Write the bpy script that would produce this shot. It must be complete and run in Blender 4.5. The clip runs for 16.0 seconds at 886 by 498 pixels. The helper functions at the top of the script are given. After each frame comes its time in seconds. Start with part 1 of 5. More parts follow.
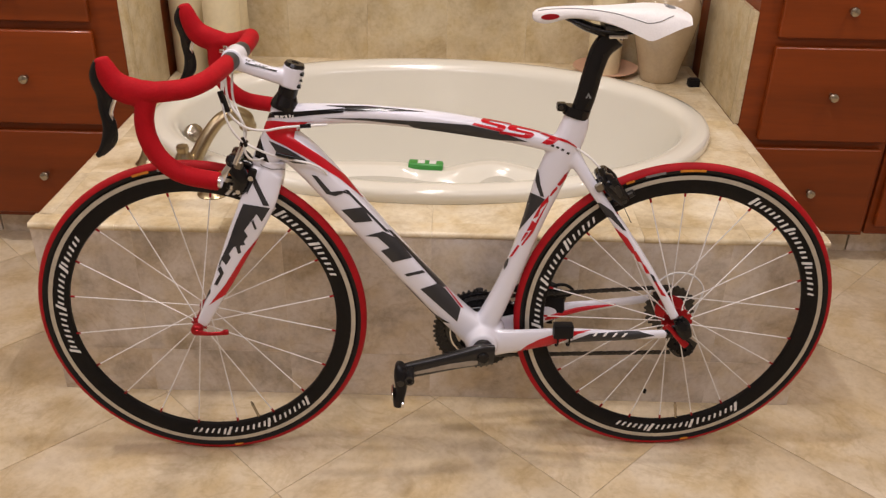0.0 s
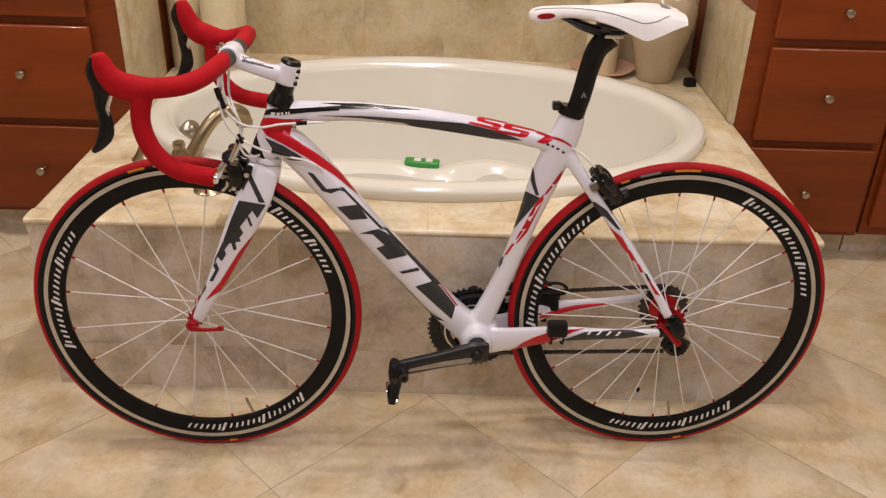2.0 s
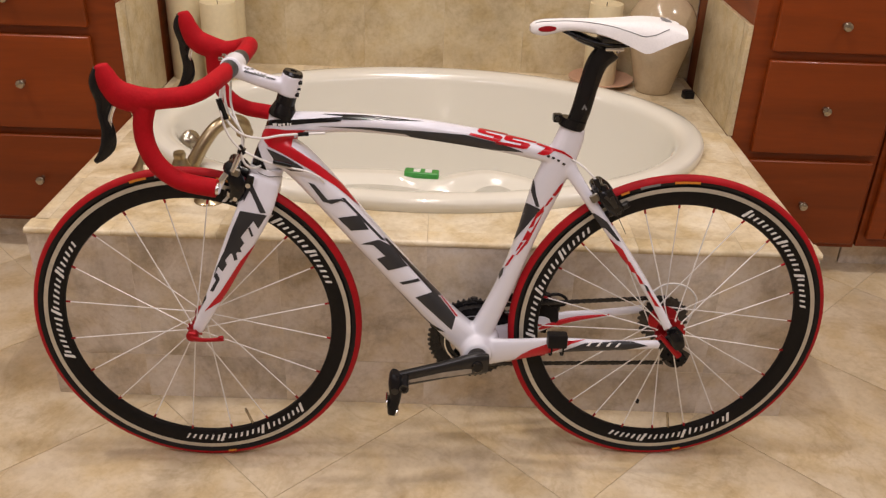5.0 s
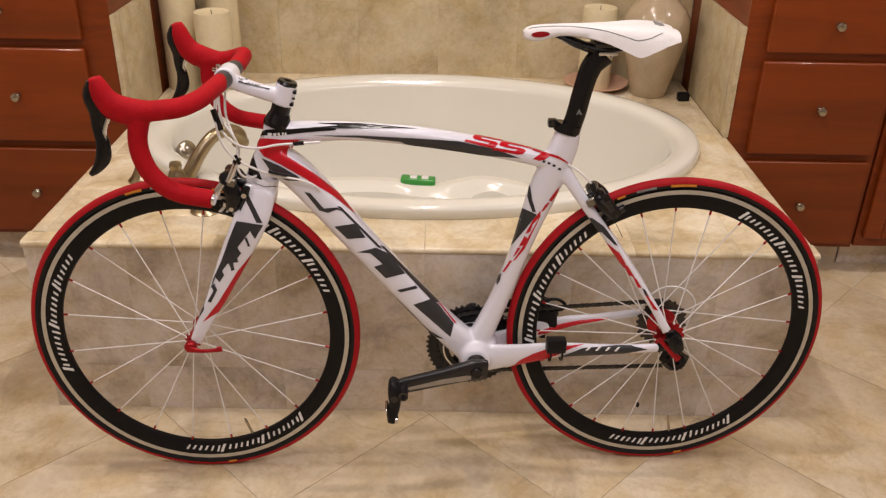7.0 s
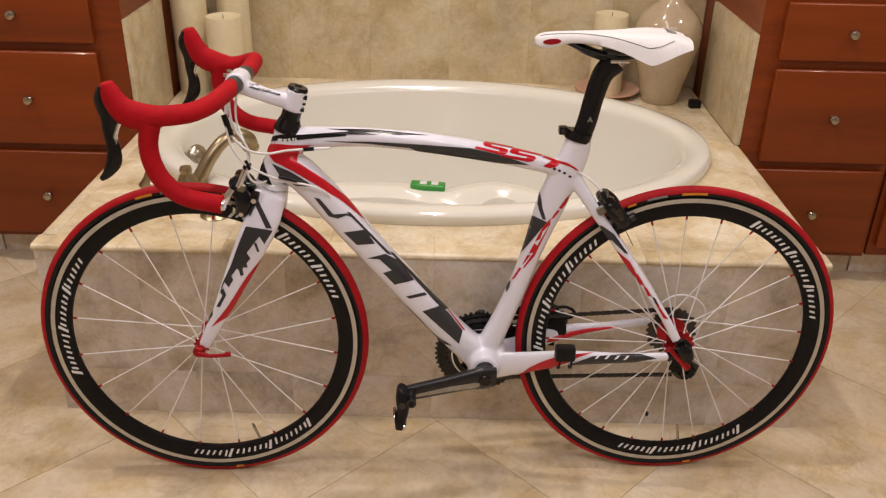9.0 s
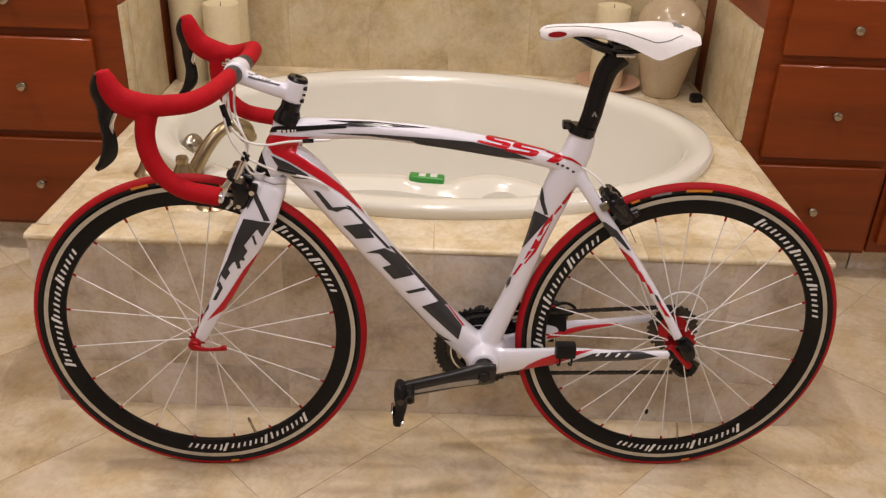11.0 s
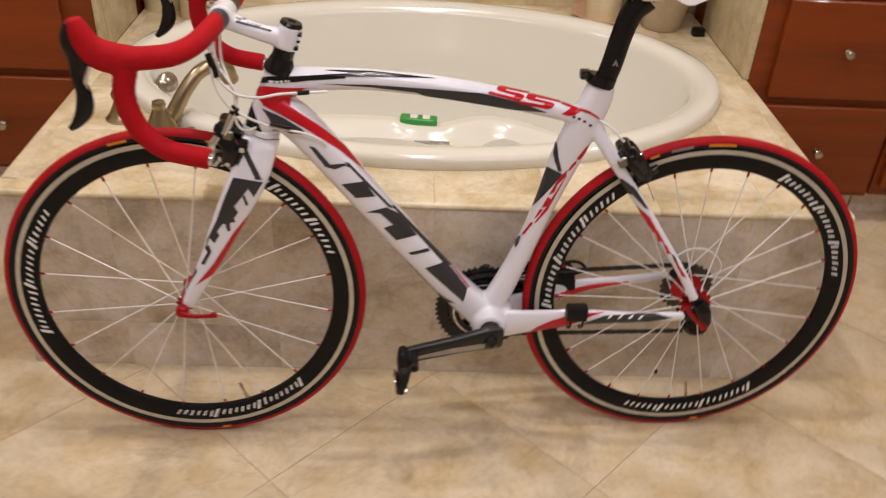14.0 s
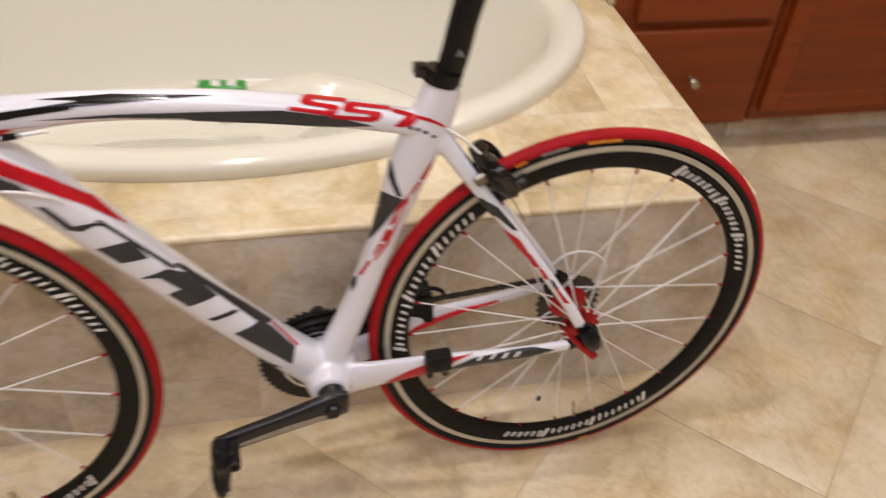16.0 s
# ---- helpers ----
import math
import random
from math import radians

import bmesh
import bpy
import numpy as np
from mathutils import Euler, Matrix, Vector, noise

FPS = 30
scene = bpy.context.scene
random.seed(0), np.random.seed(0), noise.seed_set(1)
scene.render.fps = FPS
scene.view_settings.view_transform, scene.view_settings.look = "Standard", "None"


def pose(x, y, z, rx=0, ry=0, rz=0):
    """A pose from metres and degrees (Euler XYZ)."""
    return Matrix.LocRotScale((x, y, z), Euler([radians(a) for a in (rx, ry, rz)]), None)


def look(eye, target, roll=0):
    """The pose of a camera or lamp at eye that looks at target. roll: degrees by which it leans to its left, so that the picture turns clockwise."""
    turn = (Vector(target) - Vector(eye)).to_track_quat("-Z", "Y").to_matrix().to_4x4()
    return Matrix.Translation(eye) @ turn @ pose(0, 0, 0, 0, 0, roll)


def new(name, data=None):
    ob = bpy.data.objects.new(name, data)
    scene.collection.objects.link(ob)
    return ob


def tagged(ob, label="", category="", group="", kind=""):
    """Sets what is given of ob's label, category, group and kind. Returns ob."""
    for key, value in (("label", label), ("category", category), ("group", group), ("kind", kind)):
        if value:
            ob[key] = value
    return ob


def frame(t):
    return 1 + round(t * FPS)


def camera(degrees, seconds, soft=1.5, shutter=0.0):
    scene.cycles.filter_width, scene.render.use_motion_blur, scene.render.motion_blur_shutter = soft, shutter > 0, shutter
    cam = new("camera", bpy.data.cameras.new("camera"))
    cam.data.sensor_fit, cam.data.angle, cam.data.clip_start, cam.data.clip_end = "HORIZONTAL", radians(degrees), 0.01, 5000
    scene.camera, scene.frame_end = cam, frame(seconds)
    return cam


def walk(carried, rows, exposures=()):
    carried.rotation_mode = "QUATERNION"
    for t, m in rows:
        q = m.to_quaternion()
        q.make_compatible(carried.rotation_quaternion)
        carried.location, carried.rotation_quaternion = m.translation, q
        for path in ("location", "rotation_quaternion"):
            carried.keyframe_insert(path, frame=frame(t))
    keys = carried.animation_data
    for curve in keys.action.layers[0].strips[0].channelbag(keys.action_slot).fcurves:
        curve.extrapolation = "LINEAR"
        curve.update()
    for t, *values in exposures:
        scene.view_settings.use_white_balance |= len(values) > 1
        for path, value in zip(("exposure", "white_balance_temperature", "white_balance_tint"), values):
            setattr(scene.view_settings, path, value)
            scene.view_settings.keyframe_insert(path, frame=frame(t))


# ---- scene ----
cam = camera(54.0, 16.0, soft=1.3, shutter=1.0)
EXPOSURES = [(0.0, -0.05, 6500, 13), (4.5, -0.06, 6550, 13), (12.5, -0.06, 6550, 12.5), (14.5, -0.02, 6400, 11), (15.2, 0.09, 6350, 10), (16.0, 0.06, 6350, 9)]
PATH = [
    (0, (-0.069, 0.331, 1.331), (-0.08, 2.083, 0.366), 1.2),
    (0.5, (-0.071, 0.332, 1.331), (-0.066, 2.081, 0.36), 1.7),
    (1, (-0.067, 0.328, 1.336), (-0.058, 2.078, 0.368), 1.8),
    (1.5, (-0.069, 0.322, 1.334), (-0.07, 2.074, 0.371), 1.8),
    (2, (-0.065, 0.326, 1.334), (-0.069, 2.075, 0.365), 1.7),
    (2.5, (-0.065, 0.328, 1.332), (-0.065, 2.078, 0.363), 1.7),
    (3, (-0.068, 0.33, 1.332), (-0.067, 2.079, 0.363), 1.8),
    (3.5, (-0.069, 0.326, 1.334), (-0.059, 2.076, 0.366), 1.8),
    (4, (-0.072, 0.332, 1.331), (-0.068, 2.076, 0.351), 2.0),
    (4.5, (-0.074, 0.324, 1.336), (-0.069, 2.08, 0.377), 2.1),
    (7, (-0.07, 0.327, 1.34), (-0.064, 2.093, 0.401), 1.1),
    (7.5, (-0.069, 0.324, 1.343), (-0.06, 2.092, 0.409), 1.0),
    (8, (-0.071, 0.326, 1.343), (-0.069, 2.098, 0.415), 1.0),
    (8.5, (-0.069, 0.328, 1.343), (-0.081, 2.099, 0.415), 1.0),
    (11, (-0.084, 0.359, 1.34), (-0.084, 2.118, 0.388), 2.1),
    (11.5, (-0.083, 0.346, 1.344), (-0.079, 2.104, 0.39), 2.1),
    (12, (-0.087, 0.352, 1.346), (-0.073, 2.105, 0.382), 2.3),
    (12.5, (-0.116, 0.373, 1.346), (-0.093, 2.109, 0.354), 2.5),
    (13, (-0.21, 0.385, 1.358), (-0.075, 2.071, 0.291), 0.6),
    (13.5, (-0.248, 0.416, 1.35), (-0.127, 2.076, 0.241), 0.1),
    (14, (-0.156, 0.495, 1.345), (-0.075, 2.158, 0.238), 3.3),
    (14.5, (-0.08, 0.559, 1.336), (-0.044, 2.179, 0.164), 4.4),
    (15, (-0.072, 0.670, 1.336), (0.028, 2.255, 0.117), 5.2),
    (15.5, (-0.105, 0.827, 1.347), (0.166, 2.376, 0.106), 5.2),
    (16, (-0.058, 0.956, 1.325), (0.322, 2.416, 0.011), 4.8),
]
walk(cam, [(t, look(eye, target, roll)) for t, eye, target, roll in PATH], EXPOSURES)

# ---------------------------------------------------------------- light
world = bpy.data.worlds.new("world")
world.use_nodes = True
world.node_tree.nodes["Background"].inputs[0].default_value = (0.8, 0.85, 1.0, 1)
world.node_tree.nodes["Background"].inputs[1].default_value = 0.02
scene.world = world


def downlight(x, y, watts, size=0.16, z=2.66, colour=(1.0, 0.915, 0.865)):
    lamp = bpy.data.lights.new("downlight", "AREA")
    lamp.shape, lamp.size, lamp.energy, lamp.color = "DISK", size, watts, colour
    ob = new("downlight", lamp)
    ob.matrix_world = pose(x, y, z)
    return ob


downlight(-1.80, 2.08, 18, 0.12)
downlight(1.70, 2.08, 16.5, 0.12)
downlight(-0.103, 0.95, 3, 0.05)
downlight(-0.145, 1.45, 5, 0.06)
downlight(-0.103, 1.93, 11, 0.08)
# unseen lamp, added over the tub to brighten its basin
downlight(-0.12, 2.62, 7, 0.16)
# unseen cooler fill panel, broad, added under the ceiling over the open floor
panel = bpy.data.lights.new("ceiling_panel", "AREA")
panel.shape, panel.size, panel.size_y, panel.energy, panel.color = "RECTANGLE", 3.2, 0.6, 39, (0.985, 0.945, 1.03)
new("ceiling_panel", panel).matrix_world = pose(-0.05, 0.15, 2.66)

# ---------------------------------------------------------------- materials


def material(name, colour, rough=0.5, metal=0.0, coat=0.0, vary=0.0, scale=8.0, bump=0.0, bump_scale=60.0,
             second=None, detail=6.0, per_object=0.0, stretch=None, rough_vary=0.0, spec=0.5):
    """A procedural surface: base colour drifting at two scales, roughness, fine relief."""
    m = bpy.data.materials.new(name)
    m.use_nodes = True
    n, l = m.node_tree.nodes, m.node_tree.links
    bsdf = n["Principled BSDF"]
    bsdf.inputs["Roughness"].default_value = rough
    bsdf.inputs["Metallic"].default_value = metal
    bsdf.inputs["Specular IOR Level"].default_value = spec
    bsdf.inputs["Coat Weight"].default_value = coat
    bsdf.inputs["Coat Roughness"].default_value = 0.06
    rgba = (*colour, 1)
    bsdf.inputs["Base Color"].default_value = rgba
    if vary or bump or second or rough_vary:
        tc = n.new("ShaderNodeTexCoord")
        src = tc.outputs["Object"]
        if per_object:
            info = n.new("ShaderNodeObjectInfo")
            shift = n.new("ShaderNodeVectorMath")
            shift.operation = "MULTIPLY_ADD"
            comb = n.new("ShaderNodeCombineXYZ")
            for i in range(3):
                l.new(info.outputs["Random"], comb.inputs[i])
            l.new(comb.outputs[0], shift.inputs[0])
            shift.inputs[1].default_value = (37.0, 21.0, 53.0)
            l.new(src, shift.inputs[2])
            src = shift.outputs[0]
        if stretch:
            mp = n.new("ShaderNodeMapping")
            mp.inputs["Scale"].default_value = stretch
            l.new(src, mp.inputs["Vector"])
            src = mp.outputs[0]
        big = n.new("ShaderNodeTexNoise")
        big.inputs["Scale"].default_value = scale
        big.inputs["Detail"].default_value = detail
        big.inputs["Roughness"].default_value = 0.62
        big.inputs["Distortion"].default_value = 0.6
        l.new(src, big.inputs["Vector"])
        fine = n.new("ShaderNodeTexNoise")
        fine.inputs["Scale"].default_value = bump_scale
        fine.inputs["Detail"].default_value = 4.0
        l.new(src, fine.inputs["Vector"])
        if vary or second:
            ramp = n.new("ShaderNodeValToRGB")
            other = second or tuple(c * (1 - vary) for c in colour)
            ramp.color_ramp.elements[0].position, ramp.color_ramp.elements[1].position = 0.33, 0.66
            ramp.color_ramp.elements[0].color, ramp.color_ramp.elements[1].color = (*other, 1), rgba
            l.new(big.outputs["Fac"], ramp.inputs["Fac"])
            mix = n.new("ShaderNodeMix")
            mix.data_type, mix.blend_type = "RGBA", "MULTIPLY"
            grain = n.new("ShaderNodeValToRGB")
            grain.color_ramp.elements[0].position, grain.color_ramp.elements[1].position = 0.3, 0.6
            low = 1 - 0.5 * max(vary, 0.12)
            grain.color_ramp.elements[0].color, grain.color_ramp.elements[1].color = (low, low, low, 1), (1, 1, 1, 1)
            l.new(fine.outputs["Fac"], grain.inputs["Fac"])
            mix.inputs["Factor"].default_value = 1.0
            l.new(ramp.outputs[0], mix.inputs["A"])
            l.new(grain.outputs[0], mix.inputs["B"])
            out = mix.outputs["Result"]
            if per_object:
                hue = n.new("ShaderNodeHueSaturation")
                rng = n.new("ShaderNodeMapRange")
                rng.inputs["To Min"].default_value, rng.inputs["To Max"].default_value = 1 - per_object, 1 + per_object
                l.new(info.outputs["Random"], rng.inputs["Value"])
                l.new(rng.outputs[0], hue.inputs["Value"])
                l.new(out, hue.inputs["Color"])
                out = hue.outputs[0]
            l.new(out, bsdf.inputs["Base Color"])
        if rough_vary:
            rr = n.new("ShaderNodeMapRange")
            rr.inputs["To Min"].default_value, rr.inputs["To Max"].default_value = rough - rough_vary, rough + rough_vary
            l.new(big.outputs["Fac"], rr.inputs["Value"])
            l.new(rr.outputs[0], bsdf.inputs["Roughness"])
        if bump:
            bp = n.new("ShaderNodeBump")
            bp.inputs["Strength"].default_value = bump
            bp.inputs["Distance"].default_value = 0.002
            l.new(fine.outputs["Fac"], bp.inputs["Height"])
            l.new(bp.outputs[0], bsdf.inputs["Normal"])
    return m




def stone(name, dark, mid, light, scale, rough=0.34, per_object=0.04, warp=0.35):
    """Honed travertine: clouds of three tones, thin veins, small pits."""
    m = bpy.data.materials.new(name)
    m.use_nodes = True
    n, l = m.node_tree.nodes, m.node_tree.links
    bsdf = n["Principled BSDF"]
    tc, info = n.new("ShaderNodeTexCoord"), n.new("ShaderNodeObjectInfo")
    comb, shift = n.new("ShaderNodeCombineXYZ"), n.new("ShaderNodeVectorMath")
    for i in range(3):
        l.new(info.outputs["Random"], comb.inputs[i])
    shift.operation = "MULTIPLY_ADD"
    shift.inputs[1].default_value = (37.0, 21.0, 53.0)
    l.new(comb.outputs[0], shift.inputs[0])
    l.new(tc.outputs["Object"], shift.inputs[2])

    def cloud(s, detail, distort, rough_=0.6):
        t = n.new("ShaderNodeTexNoise")
        t.inputs["Scale"].default_value, t.inputs["Detail"].default_value = s, detail
        t.inputs["Roughness"].default_value, t.inputs["Distortion"].default_value = rough_, distort
        l.new(shift.outputs[0], t.inputs["Vector"])
        return t
    big, veins, fine = cloud(scale, 9, warp, 0.66), cloud(scale * 0.7, 7, warp * 2.2), cloud(scale * 14, 5, 0.2)
    ramp = n.new("ShaderNodeValToRGB")
    e = ramp.color_ramp.elements
    e[0].position, e[0].color = 0.33, (*dark, 1)
    e[1].position, e[1].color = 0.66, (*light, 1)
    k = e.new(0.48)
    k.color = (*mid, 1)
    l.new(big.outputs["Fac"], ramp.inputs["Fac"])
    vr = n.new("ShaderNodeValToRGB")
    f = vr.color_ramp.elements
    f[0].position, f[0].color = 0.470, (1, 1, 1, 1)
    f[1].position, f[1].color = 0.530, (1, 1, 1, 1)
    g = f.new(0.50)
    g.color = (0.90, 0.875, 0.83, 1)
    l.new(veins.outputs["Fac"], vr.inputs["Fac"])
    gr = n.new("ShaderNodeValToRGB")
    h = gr.color_ramp.elements
    h[0].position, h[0].color = 0.30, (0.89, 0.87, 0.835, 1)
    h[1].position, h[1].color = 0.55, (1, 1, 1, 1)
    l.new(fine.outputs["Fac"], gr.inputs["Fac"])
    out = ramp.outputs[0]
    spots = cloud(scale * 1.7, 5, 0.2, 0.55)
    tn = n.new("ShaderNodeValToRGB")
    q = tn.color_ramp.elements
    q[0].position, q[0].color = 0.44, (1.0, 1.0, 1.0, 1)
    q[1].position, q[1].color = 0.64, (0.93, 0.875, 0.745, 1)
    l.new(spots.outputs["Fac"], tn.inputs["Fac"])
    for other in (vr, gr, tn):
        mx = n.new("ShaderNodeMix")
        mx.data_type, mx.blend_type = "RGBA", "MULTIPLY"
        mx.inputs["Factor"].default_value = 1.0
        l.new(out, mx.inputs["A"])
        l.new(other.outputs[0], mx.inputs["B"])
        out = mx.outputs["Result"]
    hue, rng = n.new("ShaderNodeHueSaturation"), n.new("ShaderNodeMapRange")
    rng.inputs["To Min"].default_value, rng.inputs["To Max"].default_value = 1 - per_object, 1 + per_object
    l.new(info.outputs["Random"], rng.inputs["Value"])
    l.new(rng.outputs[0], hue.inputs["Value"])
    l.new(out, hue.inputs["Color"])
    l.new(hue.outputs[0], bsdf.inputs["Base Color"])
    rr = n.new("ShaderNodeMapRange")
    rr.inputs["To Min"].default_value, rr.inputs["To Max"].default_value = rough - 0.08, rough + 0.10
    l.new(big.outputs["Fac"], rr.inputs["Value"])
    l.new(rr.outputs[0], bsdf.inputs["Roughness"])
    bp = n.new("ShaderNodeBump")
    bp.inputs["Strength"].default_value, bp.inputs["Distance"].default_value = 0.12, 0.002
    l.new(fine.outputs["Fac"], bp.inputs["Height"])
    l.new(bp.outputs[0], bsdf.inputs["Normal"])
    return m


M_FLOOR = stone("floor_tile_stone", (0.50, 0.405, 0.265), (0.625, 0.515, 0.35), (0.71, 0.605, 0.445), 5.0)
M_TILE = stone("travertine_tile", (0.53, 0.43, 0.275), (0.70, 0.595, 0.41), (0.82, 0.74, 0.58), 6.5)
M_SPLASH = stone("wall_travertine", (0.44, 0.355, 0.215), (0.57, 0.475, 0.305), (0.66, 0.57, 0.39), 6.0, 0.42, per_object=0.015, warp=0.25)
M_SIDE = stone("splash_travertine", (0.43, 0.355, 0.22), (0.55, 0.465, 0.305), (0.635, 0.55, 0.385), 11.0, 0.42, per_object=0.015, warp=0.15)
M_FACE = stone("tub_face_tile", (0.45, 0.39, 0.315), (0.685, 0.61, 0.525), (0.785, 0.715, 0.635), 7.5, 0.40, per_object=0.006, warp=0.2)
M_GROUT = material("floor_grout", (0.56, 0.46, 0.315), 0.9, vary=0.25, scale=30, bump=0.4, bump_scale=300)
M_JOINT = material("tile_joint", (0.54, 0.44, 0.29), 0.9, vary=0.2, scale=30, bump=0.3, bump_scale=300)
M_PLASTER = material("wall_paint", (0.50, 0.44, 0.36), 0.8, vary=0.06, scale=2, bump=0.1, bump_scale=250)
M_CEIL = material("ceiling_paint", (0.78, 0.74, 0.66), 0.9, vary=0.04, scale=2, bump=0.2, bump_scale=150)
M_WOOD = material("cherry_wood", (0.225, 0.040, 0.0045), 0.40, coat=0.10, spec=0.30, second=(0.155, 0.028, 0.0035), scale=3.5, bump=0.08, bump_scale=45, stretch=(1.0, 1.0, 9.0), per_object=0.08, detail=10)
M_WOOD_H = material("cherry_wood_drawer", (0.236, 0.043, 0.0050), 0.40, coat=0.06, spec=0.30, second=(0.165, 0.031, 0.0035), scale=3.0, bump=0.08, bump_scale=40, stretch=(0.35, 1.0, 4.0), per_object=0.08, detail=10)
M_TUB = material("tub_acrylic", (0.755, 0.735, 0.65), 0.15, coat=0.5)
M_NICKEL = material("brushed_nickel", (0.47, 0.42, 0.34), 0.20, 1.0, vary=0.12, scale=20, bump=0.05, bump_scale=200)
M_SATIN = material("satin_alloy", (0.26, 0.24, 0.20), 0.28, 0.9, vary=0.2, scale=60)
M_CHROME = material("chrome", (0.75, 0.75, 0.76), 0.10, 1.0, vary=0.05, scale=40)
M_BRONZE = material("brushed_bronze", (0.42, 0.34, 0.21), 0.28, 1.0, vary=0.15, scale=20, bump=0.05, bump_scale=200)
M_WAX = material("cream_wax", (0.70, 0.60, 0.385), 0.45, vary=0.06, scale=9, bump=0.1, bump_scale=60)
M_CERAMIC = material("vase_glaze", (0.50, 0.39, 0.255), 0.16, coat=0.3, vary=0.14, scale=9, bump=0.15, bump_scale=110)
M_PLATE = material("terracotta_plate", (0.60, 0.36, 0.24), 0.35, vary=0.12, scale=14)
M_GREEN = material("green_plastic", (0.035, 0.30, 0.045), 0.3, vary=0.08, scale=30)
M_LABEL = material("grey_sticker", (0.42, 0.40, 0.34), 0.5, vary=0.5, scale=70)
M_DARKBOX = material("black_plastic", (0.012, 0.011, 0.012), 0.35, vary=0.2, scale=30, spec=0.16)

M_WHITE = material("white_gloss_paint", (0.765, 0.765, 0.84), 0.22, coat=0.6, vary=0.0)
M_GREY = material("charcoal_gloss_paint", (0.040, 0.040, 0.043), 0.28, coat=0.25, vary=0.15, scale=15, spec=0.22)
M_BLACKP = material("black_gloss_paint", (0.009, 0.0083, 0.0088), 0.15, coat=0.12, vary=0.1, scale=15, spec=0.22)
M_REDP = material("red_gloss_paint", (0.52, 0.004, 0.014), 0.28, coat=0.3, spec=0.3, vary=0.06, scale=15)
M_TAPE = material("red_cork_tape", (0.43, 0.003, 0.009), 0.75, spec=0.2, vary=0.18, scale=30, bump=0.35, bump_scale=260)
M_REDTYRE = material("red_tread_rubber", (0.42, 0.004, 0.010), 0.6, spec=0.25, vary=0.2, scale=35, bump=0.25, bump_scale=400)
M_RUBBER = material("black_rubber", (0.013, 0.012, 0.012), 0.55, vary=0.3, scale=60, bump=0.15, bump_scale=300, spec=0.22)
M_CARBON = material("black_rim_carbon", (0.011, 0.0098, 0.0095), 0.42, coat=0.0, vary=0.25, scale=90, spec=0.14)
M_TRACK = material("brake_track", (0.58, 0.54, 0.45), 0.4, 0.35, vary=0.15, scale=50, bump=0.1, bump_scale=300)
M_SPOKE = material("white_spoke_paint", (0.84, 0.82, 0.80), 0.35, vary=0.05, scale=80)
M_REDANO = material("red_anodised", (0.40, 0.010, 0.016), 0.32, 0.6, vary=0.15, scale=60)
M_PRINT = material("white_print", (0.80, 0.79, 0.77), 0.4, vary=0.05, scale=60)
M_ORANGE = material("orange_print", (0.72, 0.26, 0.02), 0.5, vary=0.2, scale=120)
M_GREYPR = material("grey_print", (0.22, 0.22, 0.22), 0.5, vary=0.2, scale=120)
M_SADDLE = material("white_saddle_cover", (0.80, 0.78, 0.77), 0.42, vary=0.06, scale=25, bump=0.12, bump_scale=350)
M_STEEL = material("dark_steel", (0.07, 0.067, 0.064), 0.34, 0.8, vary=0.3, scale=120)
M_GRAPH = material("graphite_crank", (0.020, 0.019, 0.020), 0.3, 0.4, coat=0.2, vary=0.2, scale=30)
M_INLAY = material("crank_inlay", (0.34, 0.30, 0.25), 0.38, 0.15, vary=0.15, scale=60)
M_BARGREY = material("bar_carbon", (0.07, 0.068, 0.066), 0.4, 0.2, vary=0.3, scale=80, spec=0.22)
M_HOUSING = material("white_cable_housing", (0.78, 0.77, 0.76), 0.35, vary=0.04, scale=60)

# ---------------------------------------------------------------- mesh tools


def mesh_of(name, bm, mat, smooth=30.0):
    bmesh.ops.recalc_face_normals(bm, faces=bm.faces[:])
    me = bpy.data.meshes.new(name)
    bm.to_mesh(me)
    bm.free()
    for mt in (mat if isinstance(mat, (list, tuple)) else [mat]):
        me.materials.append(mt)
    if smooth:
        me.shade_smooth()
        me.set_sharp_from_angle(angle=radians(smooth))
    return me


def part(name, bm, mat, parent=None, label="", smooth=30.0, m=None):
    ob = new(name, mesh_of(name, bm, mat, smooth))
    if m is not None:
        ob.matrix_basis = m
    if parent is not None:
        ob.parent = parent
    if label:
        tagged(ob, label)
    return ob


def empty(name, m=None):
    ob = new(name)
    ob.empty_display_size = 0.05
    if m is not None:
        ob.matrix_basis = m
    return ob


def box(bm, x0, x1, y0, y1, z0, z1, bevel=0.0, seg=2):
    r = bmesh.ops.create_cube(bm, size=1.0, matrix=Matrix.Translation(((x0 + x1) / 2, (y0 + y1) / 2, (z0 + z1) / 2)) @ Matrix.Diagonal((x1 - x0, y1 - y0, z1 - z0, 1)))
    if bevel:
        vs = set(r["verts"])
        es = [e for e in bm.edges if e.verts[0] in vs and e.verts[1] in vs]
        bmesh.ops.bevel(bm, geom=es, offset=bevel, segments=seg, affect="EDGES", profile=0.6)
    return bm


def boxed(x0, x1, y0, y1, z0, z1, bevel=0.0, seg=2):
    return box(bmesh.new(), x0, x1, y0, y1, z0, z1, bevel, seg)


